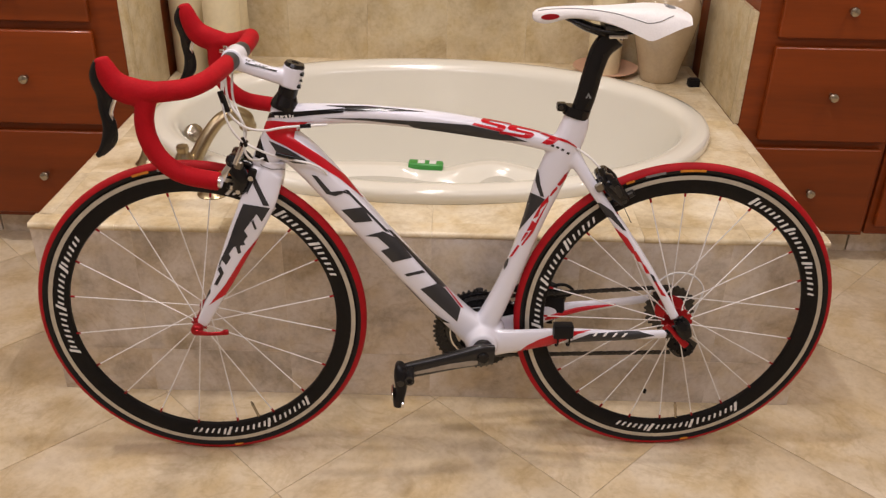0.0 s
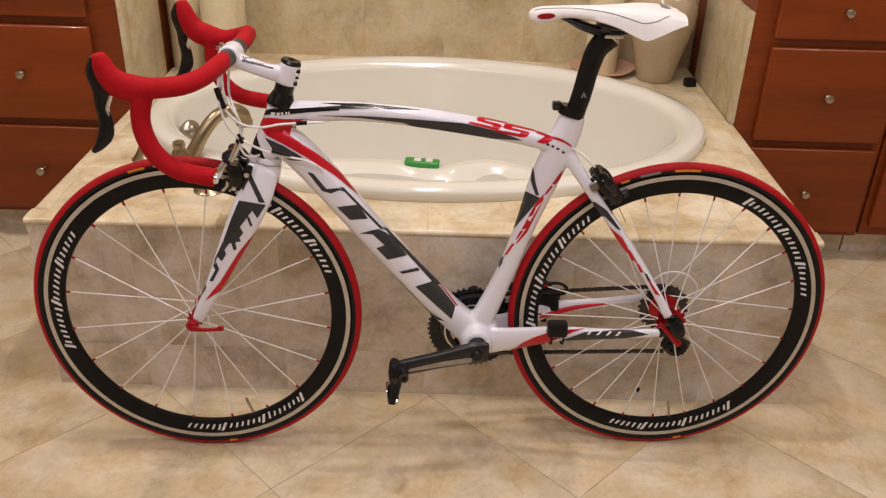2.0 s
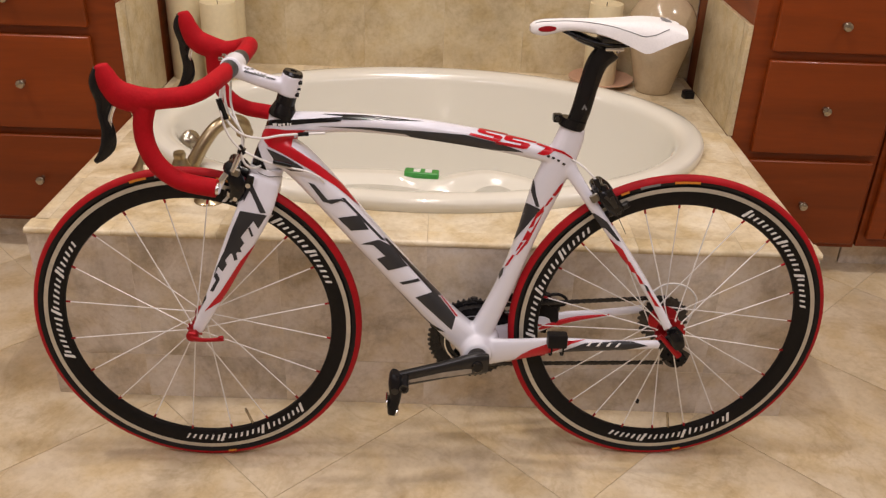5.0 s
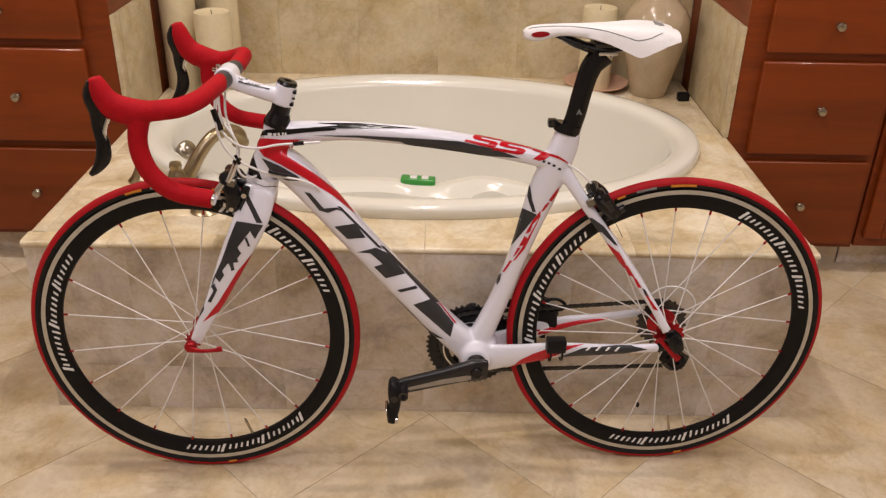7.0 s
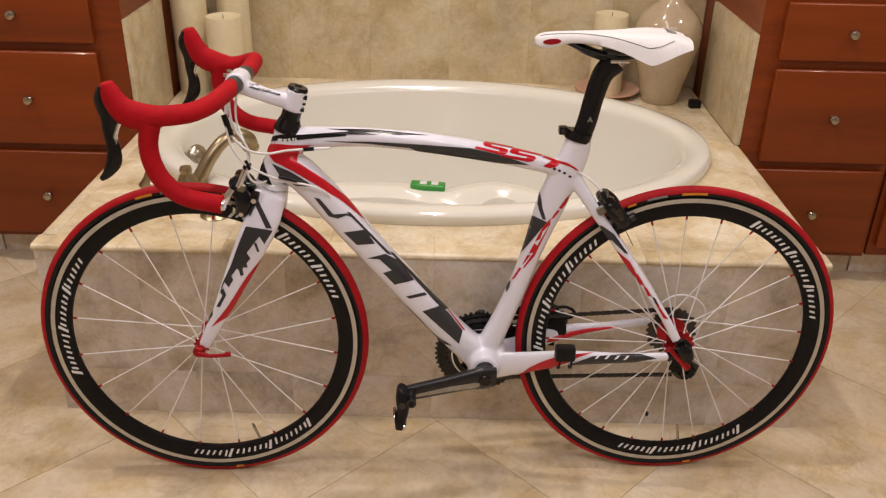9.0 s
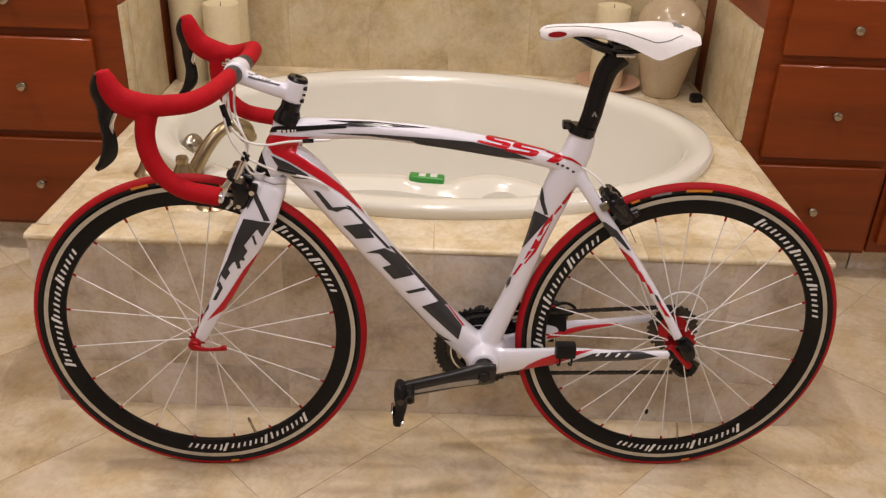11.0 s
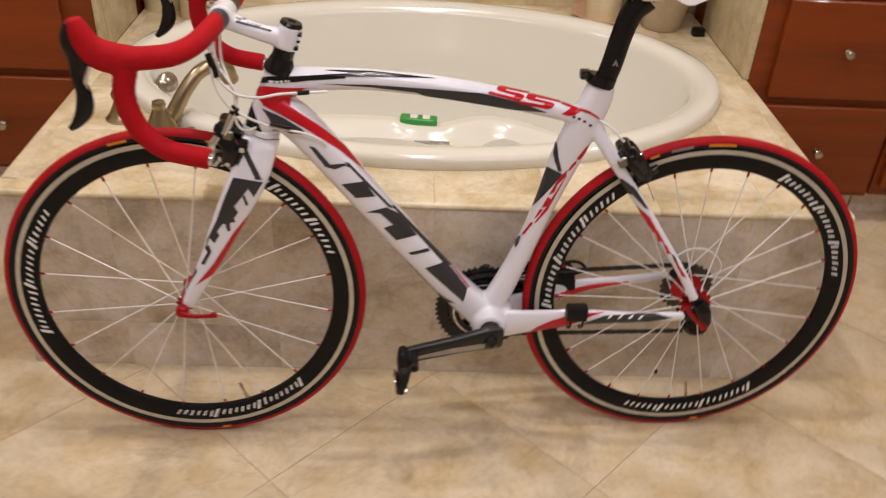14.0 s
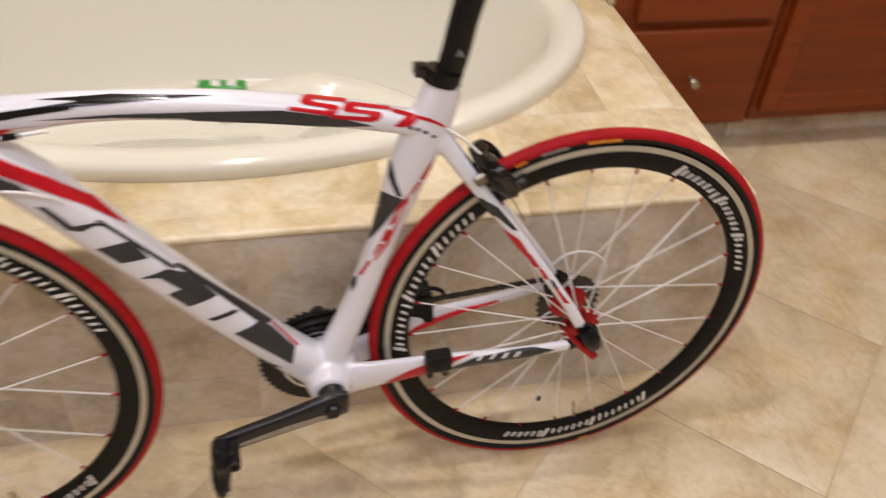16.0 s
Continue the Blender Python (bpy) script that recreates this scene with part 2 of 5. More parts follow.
def lathe(bm, profile, seg=32, axis="Z", centre=(0, 0, 0), closed=False):
    """Turns (radius, height) pairs round an axis through centre."""
    rings = []
    c = Vector(centre)
    for r, h in profile:
        ring = []
        for i in range(seg):
            a = 2 * math.pi * i / seg
            u, v = r * math.cos(a), r * math.sin(a)
            p = Vector((u, v, h)) if axis == "Z" else Vector((u, h, v)) if axis == "Y" else Vector((h, u, v))
            ring.append(bm.verts.new(c + p))
        rings.append(ring)
    pairs = list(zip(rings, rings[1:])) + ([(rings[-1], rings[0])] if closed else [])
    for a, b in pairs:
        for i in range(seg):
            j = (i + 1) % seg
            bm.faces.new((a[i], a[j], b[j], b[i]))
    if not closed:
        bm.faces.new(rings[0])
        bm.faces.new(rings[-1])
    return bm


def smooth_line(points, steps=8):
    """A Catmull-Rom line through points of any width."""
    pts = [np.array(p, float) for p in points]
    pts = [2 * pts[0] - pts[1]] + pts + [2 * pts[-1] - pts[-2]]
    out = []
    for i in range(1, len(pts) - 2):
        p0, p1, p2, p3 = pts[i - 1:i + 3]
        for k in range(steps):
            t = k / steps
            out.append(0.5 * (2 * p1 + (p2 - p0) * t + (2 * p0 - 5 * p1 + 4 * p2 - p3) * t * t + (3 * p1 - p0 - 3 * p2 + p3) * t ** 3))
    out.append(pts[-2])
    return out


def sweep(bm, rows, seg=16, steps=8, up=(0, 1, 0), power=2.0):
    """A rounded tube through rows of x, y, z, half width across `up`, half width along `up`."""
    rows = [tuple(r) if len(r) == 5 else (*r, r[3]) for r in rows]
    line = smooth_line(rows, steps) if len(rows) > 2 else [np.array(rows[0], float) * (1 - k / steps) + np.array(rows[1], float) * k / steps for k in range(steps + 1)]
    rings = []
    for i, p in enumerate(line):
        a, b = line[max(i - 1, 0)], line[min(i + 1, len(line) - 1)]
        t = Vector(b[:3] - a[:3]).normalized()
        s = Vector(up) - t * t.dot(Vector(up))
        s.normalize()
        n = t.cross(s)
        ring = []
        for k in range(seg):
            w = 2 * math.pi * k / seg
            cu, su = math.cos(w), math.sin(w)
            cu, su = math.copysign(abs(cu) ** (2 / power), cu), math.copysign(abs(su) ** (2 / power), su)
            ring.append(bm.verts.new(Vector(p[:3]) + n * (cu * p[3]) + s * (su * p[4])))
        rings.append(ring)
    for a, b in zip(rings, rings[1:]):
        for k in range(seg):
            j = (k + 1) % seg
            bm.faces.new((a[k], a[j], b[j], b[k]))
    bm.faces.new(rings[0])
    bm.faces.new(rings[-1])
    return bm


def rod(bm, a, b, r, seg=8, r2=None):
    a, b = Vector(a), Vector(b)
    d = b - a
    m = Matrix.Translation((a + b) / 2) @ d.to_track_quat("Z", "Y").to_matrix().to_4x4()
    bmesh.ops.create_cone(bm, cap_ends=True, segments=seg, radius1=r, radius2=r if r2 is None else r2, depth=d.length, matrix=m)
    return bm


def ball(bm, c, r, scale=(1, 1, 1), u=16, v=10):
    bmesh.ops.create_uvsphere(bm, u_segments=u, v_segments=v, radius=r, matrix=Matrix.Translation(c) @ Matrix.Diagonal((*scale, 1)))
    return bm


def baked(ob, voxel, rounds=6, factor=0.5):
    """Melts a joined mesh into one skin with soft fillets."""
    mats = list(ob.data.materials)
    r = ob.modifiers.new("skin", "REMESH")
    r.mode, r.voxel_size = "VOXEL", voxel
    s = ob.modifiers.new("soft", "SMOOTH")
    s.factor, s.iterations = factor, rounds
    dg = bpy.context.evaluated_depsgraph_get()
    me = bpy.data.meshes.new_from_object(ob.evaluated_get(dg))
    ob.modifiers.clear()
    old = ob.data
    ob.data = me
    me.materials.clear()
    for mt in mats:
        me.materials.append(mt)
    bpy.data.meshes.remove(old)
    me.shade_smooth()
    return ob


def decal(name, poly, onto, mat, label="", off=0.0010, step=0.0042, side=-1, parent=None):
    """A thin painted shape: an outline in the x-z plane laid on the flank of a part."""
    from mathutils.bvhtree import BVHTree
    me = onto.data
    tree = BVHTree.FromPolygons([v.co for v in me.vertices], [p.vertices for p in me.polygons])
    from mathutils.geometry import delaunay_2d_cdt
    rim = []
    for (xa, za), (xb, zb) in zip(poly, poly[1:] + poly[:1]):
        k = max(1, math.ceil(math.hypot(xb - xa, zb - za) / step))
        rim += [Vector((xa + (xb - xa) * i / k, za + (zb - za) * i / k)) for i in range(k)]
    lo, hi = [min(p[i] for p in rim) for i in (0, 1)], [max(p[i] for p in rim) for i in (0, 1)]
    fill = [Vector((lo[0] + step * (i + .5 * (j % 2)), lo[1] + step * j)) for i in range(int((hi[0] - lo[0]) / step) + 1) for j in range(int((hi[1] - lo[1]) / step) + 1)]
    n = len(rim)
    verts, _, faces, *_ = delaunay_2d_cdt(rim + fill, [], [list(range(n))], 1, 1e-6)
    bm = bmesh.new()
    vs = [bm.verts.new((p.x, 0, p.y)) for p in verts]
    for f in faces:
        bm.faces.new([vs[i] for i in f])
    bmesh.ops.delete(bm, geom=[v for v in bm.verts if not v.link_faces], context="VERTS")
    mx, mz = sum(p[0] for p in poly) / len(poly), sum(p[1] for p in poly) / len(poly)
    mid = tree.ray_cast(Vector((mx, side * 0.4, mz)), Vector((0, -side, 0)))[0]
    plane = mid.y if mid is not None and side * mid.y > 0 else side * 0.02
    way = Vector((0, -side * 0.905, -0.425))
    for v in bm.verts:
        p = Vector((v.co.x, plane, v.co.z))
        hit, nrm, _, far = tree.ray_cast(p - way * 0.15, way)
        k = 0
        while (hit is None or far > 0.20) and k < 30:
            k += 1
            hit, nrm, _, far = tree.ray_cast(p.lerp(Vector((mx, plane, mz)), k / 30) - way * 0.15, way)
        if hit is None:
            hit, nrm, _, _ = tree.find_nearest(p)
        v.co = hit + nrm * off
    bmesh.ops.solidify(bm, geom=bm.faces[:], thickness=0.0004)
    return part(name, bm, mat, parent or onto, label, smooth=60)

# ---------------------------------------------------------------- the room
WEST, EAST, SOUTH, NORTH, HIGH = -2.45, 2.45, -1.7, 3.295, 2.70
DECK = 0.449
FRONT = 2.006          # tiled front of the tub surround
CAB = 2.728            # face frames of the cabinets
L_END, R_END = -0.986, 0.760

floor = tagged(part("floor", boxed(WEST, EAST, SOUTH, NORTH, -0.12, -0.0016), M_GROUT), "cream stone floor tiles laid on the diagonal", "floor", kind="structure")
for nm, b in (("wall_north", (WEST - .12, EAST + .12, NORTH, NORTH + .12, -.12, HIGH)), ("wall_south", (WEST - .12, EAST + .12, SOUTH - .12, SOUTH, -.12, HIGH)),
              ("wall_west", (WEST - .12, WEST, SOUTH, NORTH, -.12, HIGH)), ("wall_east", (EAST, EAST + .12, SOUTH, NORTH, -.12, HIGH))):
    tagged(part(nm, boxed(*b), M_PLASTER), "plain beige painted bathroom wall", "wall", kind="structure")
    if nm == "wall_north":
        wall_north = bpy.data.objects[nm]
tagged(part("ceiling", boxed(WEST - .12, EAST + .12, SOUTH - .12, NORTH + .12, HIGH, HIGH + .1), M_CEIL), "plain off-white ceiling", "ceiling", kind="structure")

# ---------------------------------------------------------------- tub surround
surround = tagged(empty("tub_surround", pose(-0.11, 2.6, 0)), "cream travertine tiled surround holding the drop-in tub", "tub surround", kind="structure")
SUR = Matrix.Translation((0.11, -2.6, 0))


def core():
    bm = bmesh.new()
    box(bm, L_END + .008, R_END - .008, FRONT + .009, FRONT + .06, 0, DECK - .034)
    box(bm, L_END + .008, L_END + .06, FRONT + .06, NORTH, 0, DECK - .034)
    box(bm, R_END - .06, R_END - .008, FRONT + .06, NORTH, 0, DECK - .034)
    return bm


part("core", core(), M_JOINT, surround, m=SUR)

TUB_C, TUB_A, TUB_B = (-0.128, 2.680), 0.781, 0.534


def deck_tile(x0, x1, y0, y1):
    """A deck tile, cut away where the tub drops through it."""
    bm = bmesh.new()
    def inside(x, y):
        return ((x - TUB_C[0]) / (TUB_A - .035)) ** 2 + ((y - TUB_C[1]) / (TUB_B - .035)) ** 2 < 1
    g = .0002
    corners = [inside(x, y) for x in (x0, (x0 + x1) / 2, x1) for y in (y0, (y0 + y1) / 2, y1)]
    if all(corners):
        bm.free()
        return None
    if not any(corners):
        return box(bm, x0 + g, x1 - g, y0 + g, y1 - g, DECK - .014, DECK, .0003, 1)
    nx, ny = max(2, round((x1 - x0) / .022)), max(2, round((y1 - y0) / .022))
    grid = {}
    for i in range(nx + 1):
        for j in range(ny + 1):
            grid[i, j] = bm.verts.new((x0 + g + (x1 - x0 - 2 * g) * i / nx, y0 + g + (y1 - y0 - 2 * g) * j / ny, DECK))
    for i in range(nx):
        for j in range(ny):
            q = [grid[i, j], grid[i + 1, j], grid[i + 1, j + 1], grid[i, j + 1]]
            if not all(inside(v.co.x, v.co.y) for v in q):
                bm.faces.new(q)
    bmesh.ops.delete(bm, geom=[v for v in bm.verts if not v.link_faces], context="VERTS")
    ext = bmesh.ops.extrude_face_region(bm, geom=bm.faces[:])
    for v in ext["geom"]:
        if isinstance(v, bmesh.types.BMVert):
            v.co.z -= .014
    return bm


# ---------------------------------------------------------------- tub
tub = tagged(empty("bathtub", pose(TUB_C[0], TUB_C[1], DECK)), "glossy biscuit-white oval drop-in bathtub in a tiled deck", "bathtub")
RIM = 0.0315


LIP_X = (-.62, -.50, -.43, -.40, -.36, -.231, -.15, -.069, 0.0, .05, .085, .115, .159, .208, .256, .301, .347, .42, .55, .66)
LIP_Y = (-.36, -.27, -.16, -.108, -.075, -.060, -.057, -.060, -.068, -.077, -.070, -.056, -.044, -.044, -.058, -.085, -.115, -.18, -.30, -.36)


def lip(x):
    """Where the lip runs, and by how much its slope shortens the distance across it."""
    y = [float(np.interp(x + k * .011, LIP_X, LIP_Y)) for k in range(-3, 4)]
    return sum(y) / 7, 1 / math.hypot(1, (y[6] - y[0]) / .066)


def tub_shell():
    """Rolled rim and basin, with a low shelf along the near side of the basin."""
    bm = bmesh.new()
    seg = 320
    prof = [(1.0, -.004), (1.004, .008), (1.003, .020), (.996, .030), (.985, RIM), (.965, RIM + .003), (.945, RIM + .002), (.925, RIM - .004),
            (.912, RIM - .012), (.904, RIM - .024)]
    rings = []
    for s, h in prof:
        rings.append([bm.verts.new((TUB_A * s * math.cos(a), (TUB_B - TUB_A * (1 - s)) * math.sin(a), h)) for a in (2 * math.pi * i / seg for i in range(seg))])
    s0, n = .904, 230
    for k in range(1, n + 1):
        u = 1 - k / n
        ring = []
        for i in range(seg):
            a = 2 * math.pi * i / seg
            x, y = TUB_A * s0 * u * math.cos(a), (TUB_B - TUB_A * (1 - s0)) * u * math.sin(a)
            steep = max(0.0, math.sin(a)) ** 1.5
            wall = min(1.0, (1 - u) / (.30 - .07 * steep))
            z = RIM - .024 - .36 * (1 - (1 - wall) ** (2.2 - .5 * steep))
            # a kidney-shaped armrest ledge on the near side, ending in a raised lip
            edge, short = lip(x)
            d = (edge - y) * short
            if d > -.04:
                crest = -.104 - .009 * math.exp(-((x - .01) / .065) ** 4) + .005 * math.exp(-((x - .18) / .06) ** 2)
                q = min(1.0, max(0.0, (d - .012) / .060))
                ledge = crest - (crest + .138) * q * q * (3 - 2 * q) + .150 * max(0.0, (d - .12) / .25) ** 1.4
                if d < -.008:
                    ledge -= 14.0 * (d + .008) ** 2
                if d < -.027:
                    ledge = -1.0
                z = max(z, ledge)
            ring.append(bm.verts.new((x, y, max(z, -.385))))
        rings.append(ring)
    for p, q in zip(rings, rings[1:]):
        for i in range(seg):
            j = (i + 1) % seg
            bm.faces.new((p[i], p[j], q[j], q[i]))
    soft = [v for ring in rings[12:-2] for v in ring]
    for _ in range(4):
        bmesh.ops.smooth_vert(bm, verts=soft, factor=.5, use_axis_x=True, use_axis_y=True, use_axis_z=True)
    bmesh.ops.remove_doubles(bm, verts=bm.verts[:], dist=.0004)
    return bm


part("shell", tub_shell(), M_TUB, tub, smooth=80)
bm = lathe(bmesh.new(), [(.001, -.050), (.018, -.050), (.020, -.004), (.0255, -.002), (.0265, .003), (.0262, .016), (.0240, .019), (.001, .0200)], 32)
part("overflow_cap", bm, M_NICKEL, tub, "round chrome overflow cap", smooth=60,
     m=Matrix.Translation((-.668, -.055, -.030)) @ Vector((.62, -.62, .48)).to_track_quat("Z", "Y").to_matrix().to_4x4())
bm = boxed(-.046, .046, -.011, .011, 0, .0006)
part("sticker", bm, M_LABEL, tub, "small grey printed sticker", m=Matrix.Translation((.027, -.142, -.1330)))


def scrubber():
    """A green moulded case with two pale tabs."""
    ob = empty("plastic_case", pose(-.137, 2.616, DECK - .1150, 0, 0, -3) @ Matrix.Diagonal((1.10, 1.10, .80, 1)))
    bm = box(bmesh.new(), -.045, .045, -.016, .016, 0, .023, .006, 3)
    for v in bm.verts:
        if v.co.x < -.03:
            v.co.z += .003 * (v.co.z > .015)
    part("body", bm, M_GREEN, ob)
    for x in (-.012, .018):
        part("tab", box(bmesh.new(), x - .009, x + .009, -.010, .010, .0225, .0260, .001), M_PRINT, ob, "pale plastic tab")
    part("seam", box(bmesh.new(), -.036, .038, -.0166, -.0158, .013, .0145), M_GREEN, ob)
    return tagged(ob, "small bright green plastic case on the tub shelf", "plastic case")


scrubber()

# ---------------------------------------------------------------- tub filler


def tap_handle(x, y, tilt, tall=1.0):
    ob = empty("tap_handle", pose(x, y, DECK, 0, 0, tilt) @ Matrix.Diagonal((1, 1, tall, 1)))
    part("flange", lathe(bmesh.new(), [(.001, 0), (.036, 0), (.037, .004), (.030, .012), (.022, .030), (.015, .050), (.013, .058), (.001, .058)], 28), M_BRONZE, ob)
    part("grip", lathe(bmesh.new(), [(.001, .058), (.014, .058), (.017, .066), (.0175, .078), (.013, .088), (.010, .093), (.012, .099), (.009, .106), (.001, .108)], 24), M_BRONZE, ob)
    return tagged(ob, "brushed bronze tub tap handle with a flared base", "tap", "tub taps")


tap_handle(-.823, 2.346, 20, .80)
tap_handle(-.623, 2.176, 40, .60)


def tub_spout():
    ob = empty("tub_spout", pose(-.710, 2.273, DECK, 0, 0, 40))
    part("flange", lathe(bmesh.new(), [(.001, 0), (.046, 0), (.048, .005), (.042, .014), (.032, .032), (.022, .054), (.016, .068), (.013, .074), (.0155, .080), (.013, .089), (.001, .092)], 32), M_BRONZE, ob, smooth=60, m=Matrix.Translation((-.012, -.020, 0)))
    part("spout", sweep(bmesh.new(), [(.002, 0, .010, .0185), (.030, 0, .046, .0175), (.064, 0, .091, .0165), (.100, 0, .123, .0160), (.138, 0, .131, .0165), (.166, 0, .116, .0185), (.172, 0, .094, .0200)], 22, 8), M_BRONZE, ob, smooth=60)
    part("aerator", lathe(bmesh.new(), [(.001, 0), (.019, 0), (.0215, .004), (.021, .012), (.001, .013)], 24), M_BRONZE, ob, m=Matrix.Translation((.1722, 0, .084)))
    return tagged(ob, "curved brushed bronze tub spout over the rim", "spout")


tub_spout()

# ---------------------------------------------------------------- cabinets


def knob_mesh():
    bm = lathe(bmesh.new(), [(.001, 0), (.008, 0), (.0065, .004), (.0050, .012), (.0095, .016), (.0130, .0205), (.0136, .024), (.0112, .0285), (.006, .0310), (.001, .0315)], 24)
    return mesh_of("knob", bm, M_NICKEL)


KNOB = knob_mesh()


def knob(parent, x, y, z):
    ob = new("knob", KNOB)
    ob.matrix_basis = Matrix.Translation((x, y, z)) @ Matrix.Rotation(radians(90), 4, "X")
    ob.parent = parent
    return tagged(ob, "round satin nickel knob")


def drawer_cabinet(x0, x1, d0, d1, knob_x, name_label):
    ob = empty("drawer_cabinet", pose((x0 + x1) / 2, CAB, 0))
    ox = (x0 + x1) / 2
    depth = NORTH - CAB - .004
    bm = boxed(x0 - ox, x1 - ox, .0, depth, .095, .885, .002, 1)
    part("body", bm, M_WOOD, ob)
    part("toe_kick", boxed(x0 - ox, x1 - ox, .075, .09, .0, .095), M_FACE, ob, "tan tile toe kick")
    for z0, z1, kz in ((.115, .383, .249), (.406, .680, .546), (.705, .862, .785)):
        bm = boxed(d0 - ox, d1 - ox, -.020, -.0005, z0, z1, .007, 3)
        dr = part("drawer", bm, M_WOOD_H, ob)
        knob(dr, knob_x - ox, -.0195, kz)
    return tagged(ob, name_label, "cabinet", "bathroom cabinets")


def door_cabinet(x0, x1):
    ob = empty("door_cabinet", pose((x0 + x1) / 2, CAB, 0))
    h, depth = (x1 - x0) / 2, NORTH - CAB - .004
    part("body", boxed(-h, h, 0, depth, .10, .885, .002, 1), M_WOOD, ob)
    part("toe_kick", boxed(-h, h, .075, .09, 0, .10), M_FACE, ob, "tan tile toe kick")
    w0, w1, z0, z1, s = -h + .018, h - .018, .135, .868, .052
    door = part("door", boxed(w0 + s, w1 - s, -.0165, -.0005, z0 + s, z1 - s), M_WOOD, ob)
    for q in (w0, w1 - s):
        part("stile", boxed(q, q + s, -.020, -.0005, z0, z1, .003, 1), M_WOOD, door)
    for a, b in ((z0, z0 + s), (z1 - s, z1)):
        part("rail", boxed(w0 + s, w1 - s, -.020, -.0005, a, b, .003, 1), M_WOOD_H, door)
    return tagged(ob, "cherry-stained cabinet with a framed panel door", "cabinet", "bathroom cabinets")


drawer_cabinet(R_END + .004, 1.206, .822, 1.191, 1.003, "cherry-stained three-drawer cabinet beside the tub, drawers shut")
drawer_cabinet(-1.505, L_END - .004, -1.482, -1.070, -1.276, "wider cherry-stained three-drawer cabinet beside the tub, drawers shut")
door_cabinet(1.212, 1.82)
door_cabinet(1.826, 2.44)
door_cabinet(-2.44, -1.511)

# ---------------------------------------------------------------- things on the deck


def candle(x, y, r, h, label, z=DECK):
    ob = empty("pillar_candle", pose(x, y, z, 0, 0, x * 700))
    bm = lathe(bmesh.new(), [(.001, 0), (r * .99, 0), (r, .003), (r, h - .006), (r * .97, h - .001), (r * .9, h - .001), (r * .78, h - .006), (r * .3, h - .009), (.001, h - .0095)], 40)
    part("wax", bm, M_WAX, ob, smooth=50)
    part("wick", rod(bmesh.new(), (0, 0, h - .011), (.001, 0, h + .004), .0012, 6), M_DARKBOX, ob, "short black wick")
    return tagged(ob, label, "candle", "pillar candles")


candle(-.921, 3.125, .056, .46, "tall cream pillar candle on the tub deck")
candle(-.796, 3.06, .056, .262, "shorter cream pillar candle on the tub deck")
candle(-.800, 3.205, .053, .44, "tall slim cream pillar candle by the wall")
plate = part("candle_plate", lathe(bmesh.new(), [(.001, 0), (.060, 0), (.064, .004), (.100, .016), (.108, .021), (.107, .024), (.097, .020), (.062, .009), (.001, .008)], 44), M_PLATE, m=pose(.444, 3.190, DECK), smooth=60)
tagged(plate, "shallow terracotta-pink plate under a candle", "plate")
candle(.436, 3.185, .0545, .262, "cream pillar candle on a terracotta plate", DECK + .008)
VASE = [(.001, 0), (.056, 0), (.060, .004), (.066, .033), (.081, .092), (.0965, .152), (.1055, .200), (.1068, .224), (.1030, .253), (.087, .282), (.060, .306), (.0395, .324), (.0322, .3405)]
vase = part("vase", lathe(bmesh.new(), VASE + [(.001, .335)], 56), M_CERAMIC, m=pose(.611, 3.135, DECK), smooth=60)
part("neck", lathe(bmesh.new(), [(.0322, .3405), (.0312, .372), (.0375, .405), (.0455, .418), (.0415, .418), (.0270, .372), (.0270, .342)], 48, closed=True), M_CERAMIC, vase, "narrow flared neck", smooth=60)
tagged(vase, "tall glazed grey-beige ceramic vase on the deck", "vase")
for x, y, nm in ((.712, 3.066, "small black plastic box on the tub deck"),):
    ob = empty("small_box", pose(x, y, DECK, 0, 0, 6))
    part("case", box(bmesh.new(), -.018, .018, -.014, .014, 0, .024, .004, 2), M_DARKBOX, ob)
    part("lid", box(bmesh.new(), -.014, .014, -.010, .010, .0235, .0265, .001), M_DARKBOX, ob)
    tagged(ob, nm, "box")

# ---------------------------------------------------------------- bicycle
BIKE = pose(-.5661, 1.8128, 0, 0, 0, 2.88) @ pose(0, 0, 0, -3.54, 0, 0)
bike = tagged(empty("bicycle", BIKE), "white, red and charcoal carbon road bicycle standing against the tub surround", "bicycle")
PIVOT, AXIS = Vector((.165, 0, .72)), Vector((.2924, 0, .9563))
STEER = Matrix.Translation(PIVOT) @ Matrix.Rotation(radians(-1.4), 4, AXIS) @ Matrix.Translation(-PIVOT)
FRONT_HUB, REAR_HUB, BB = Vector((-.002, 0, .336)), Vector((.976, 0, .336)), Vector((.569, 0, .269))


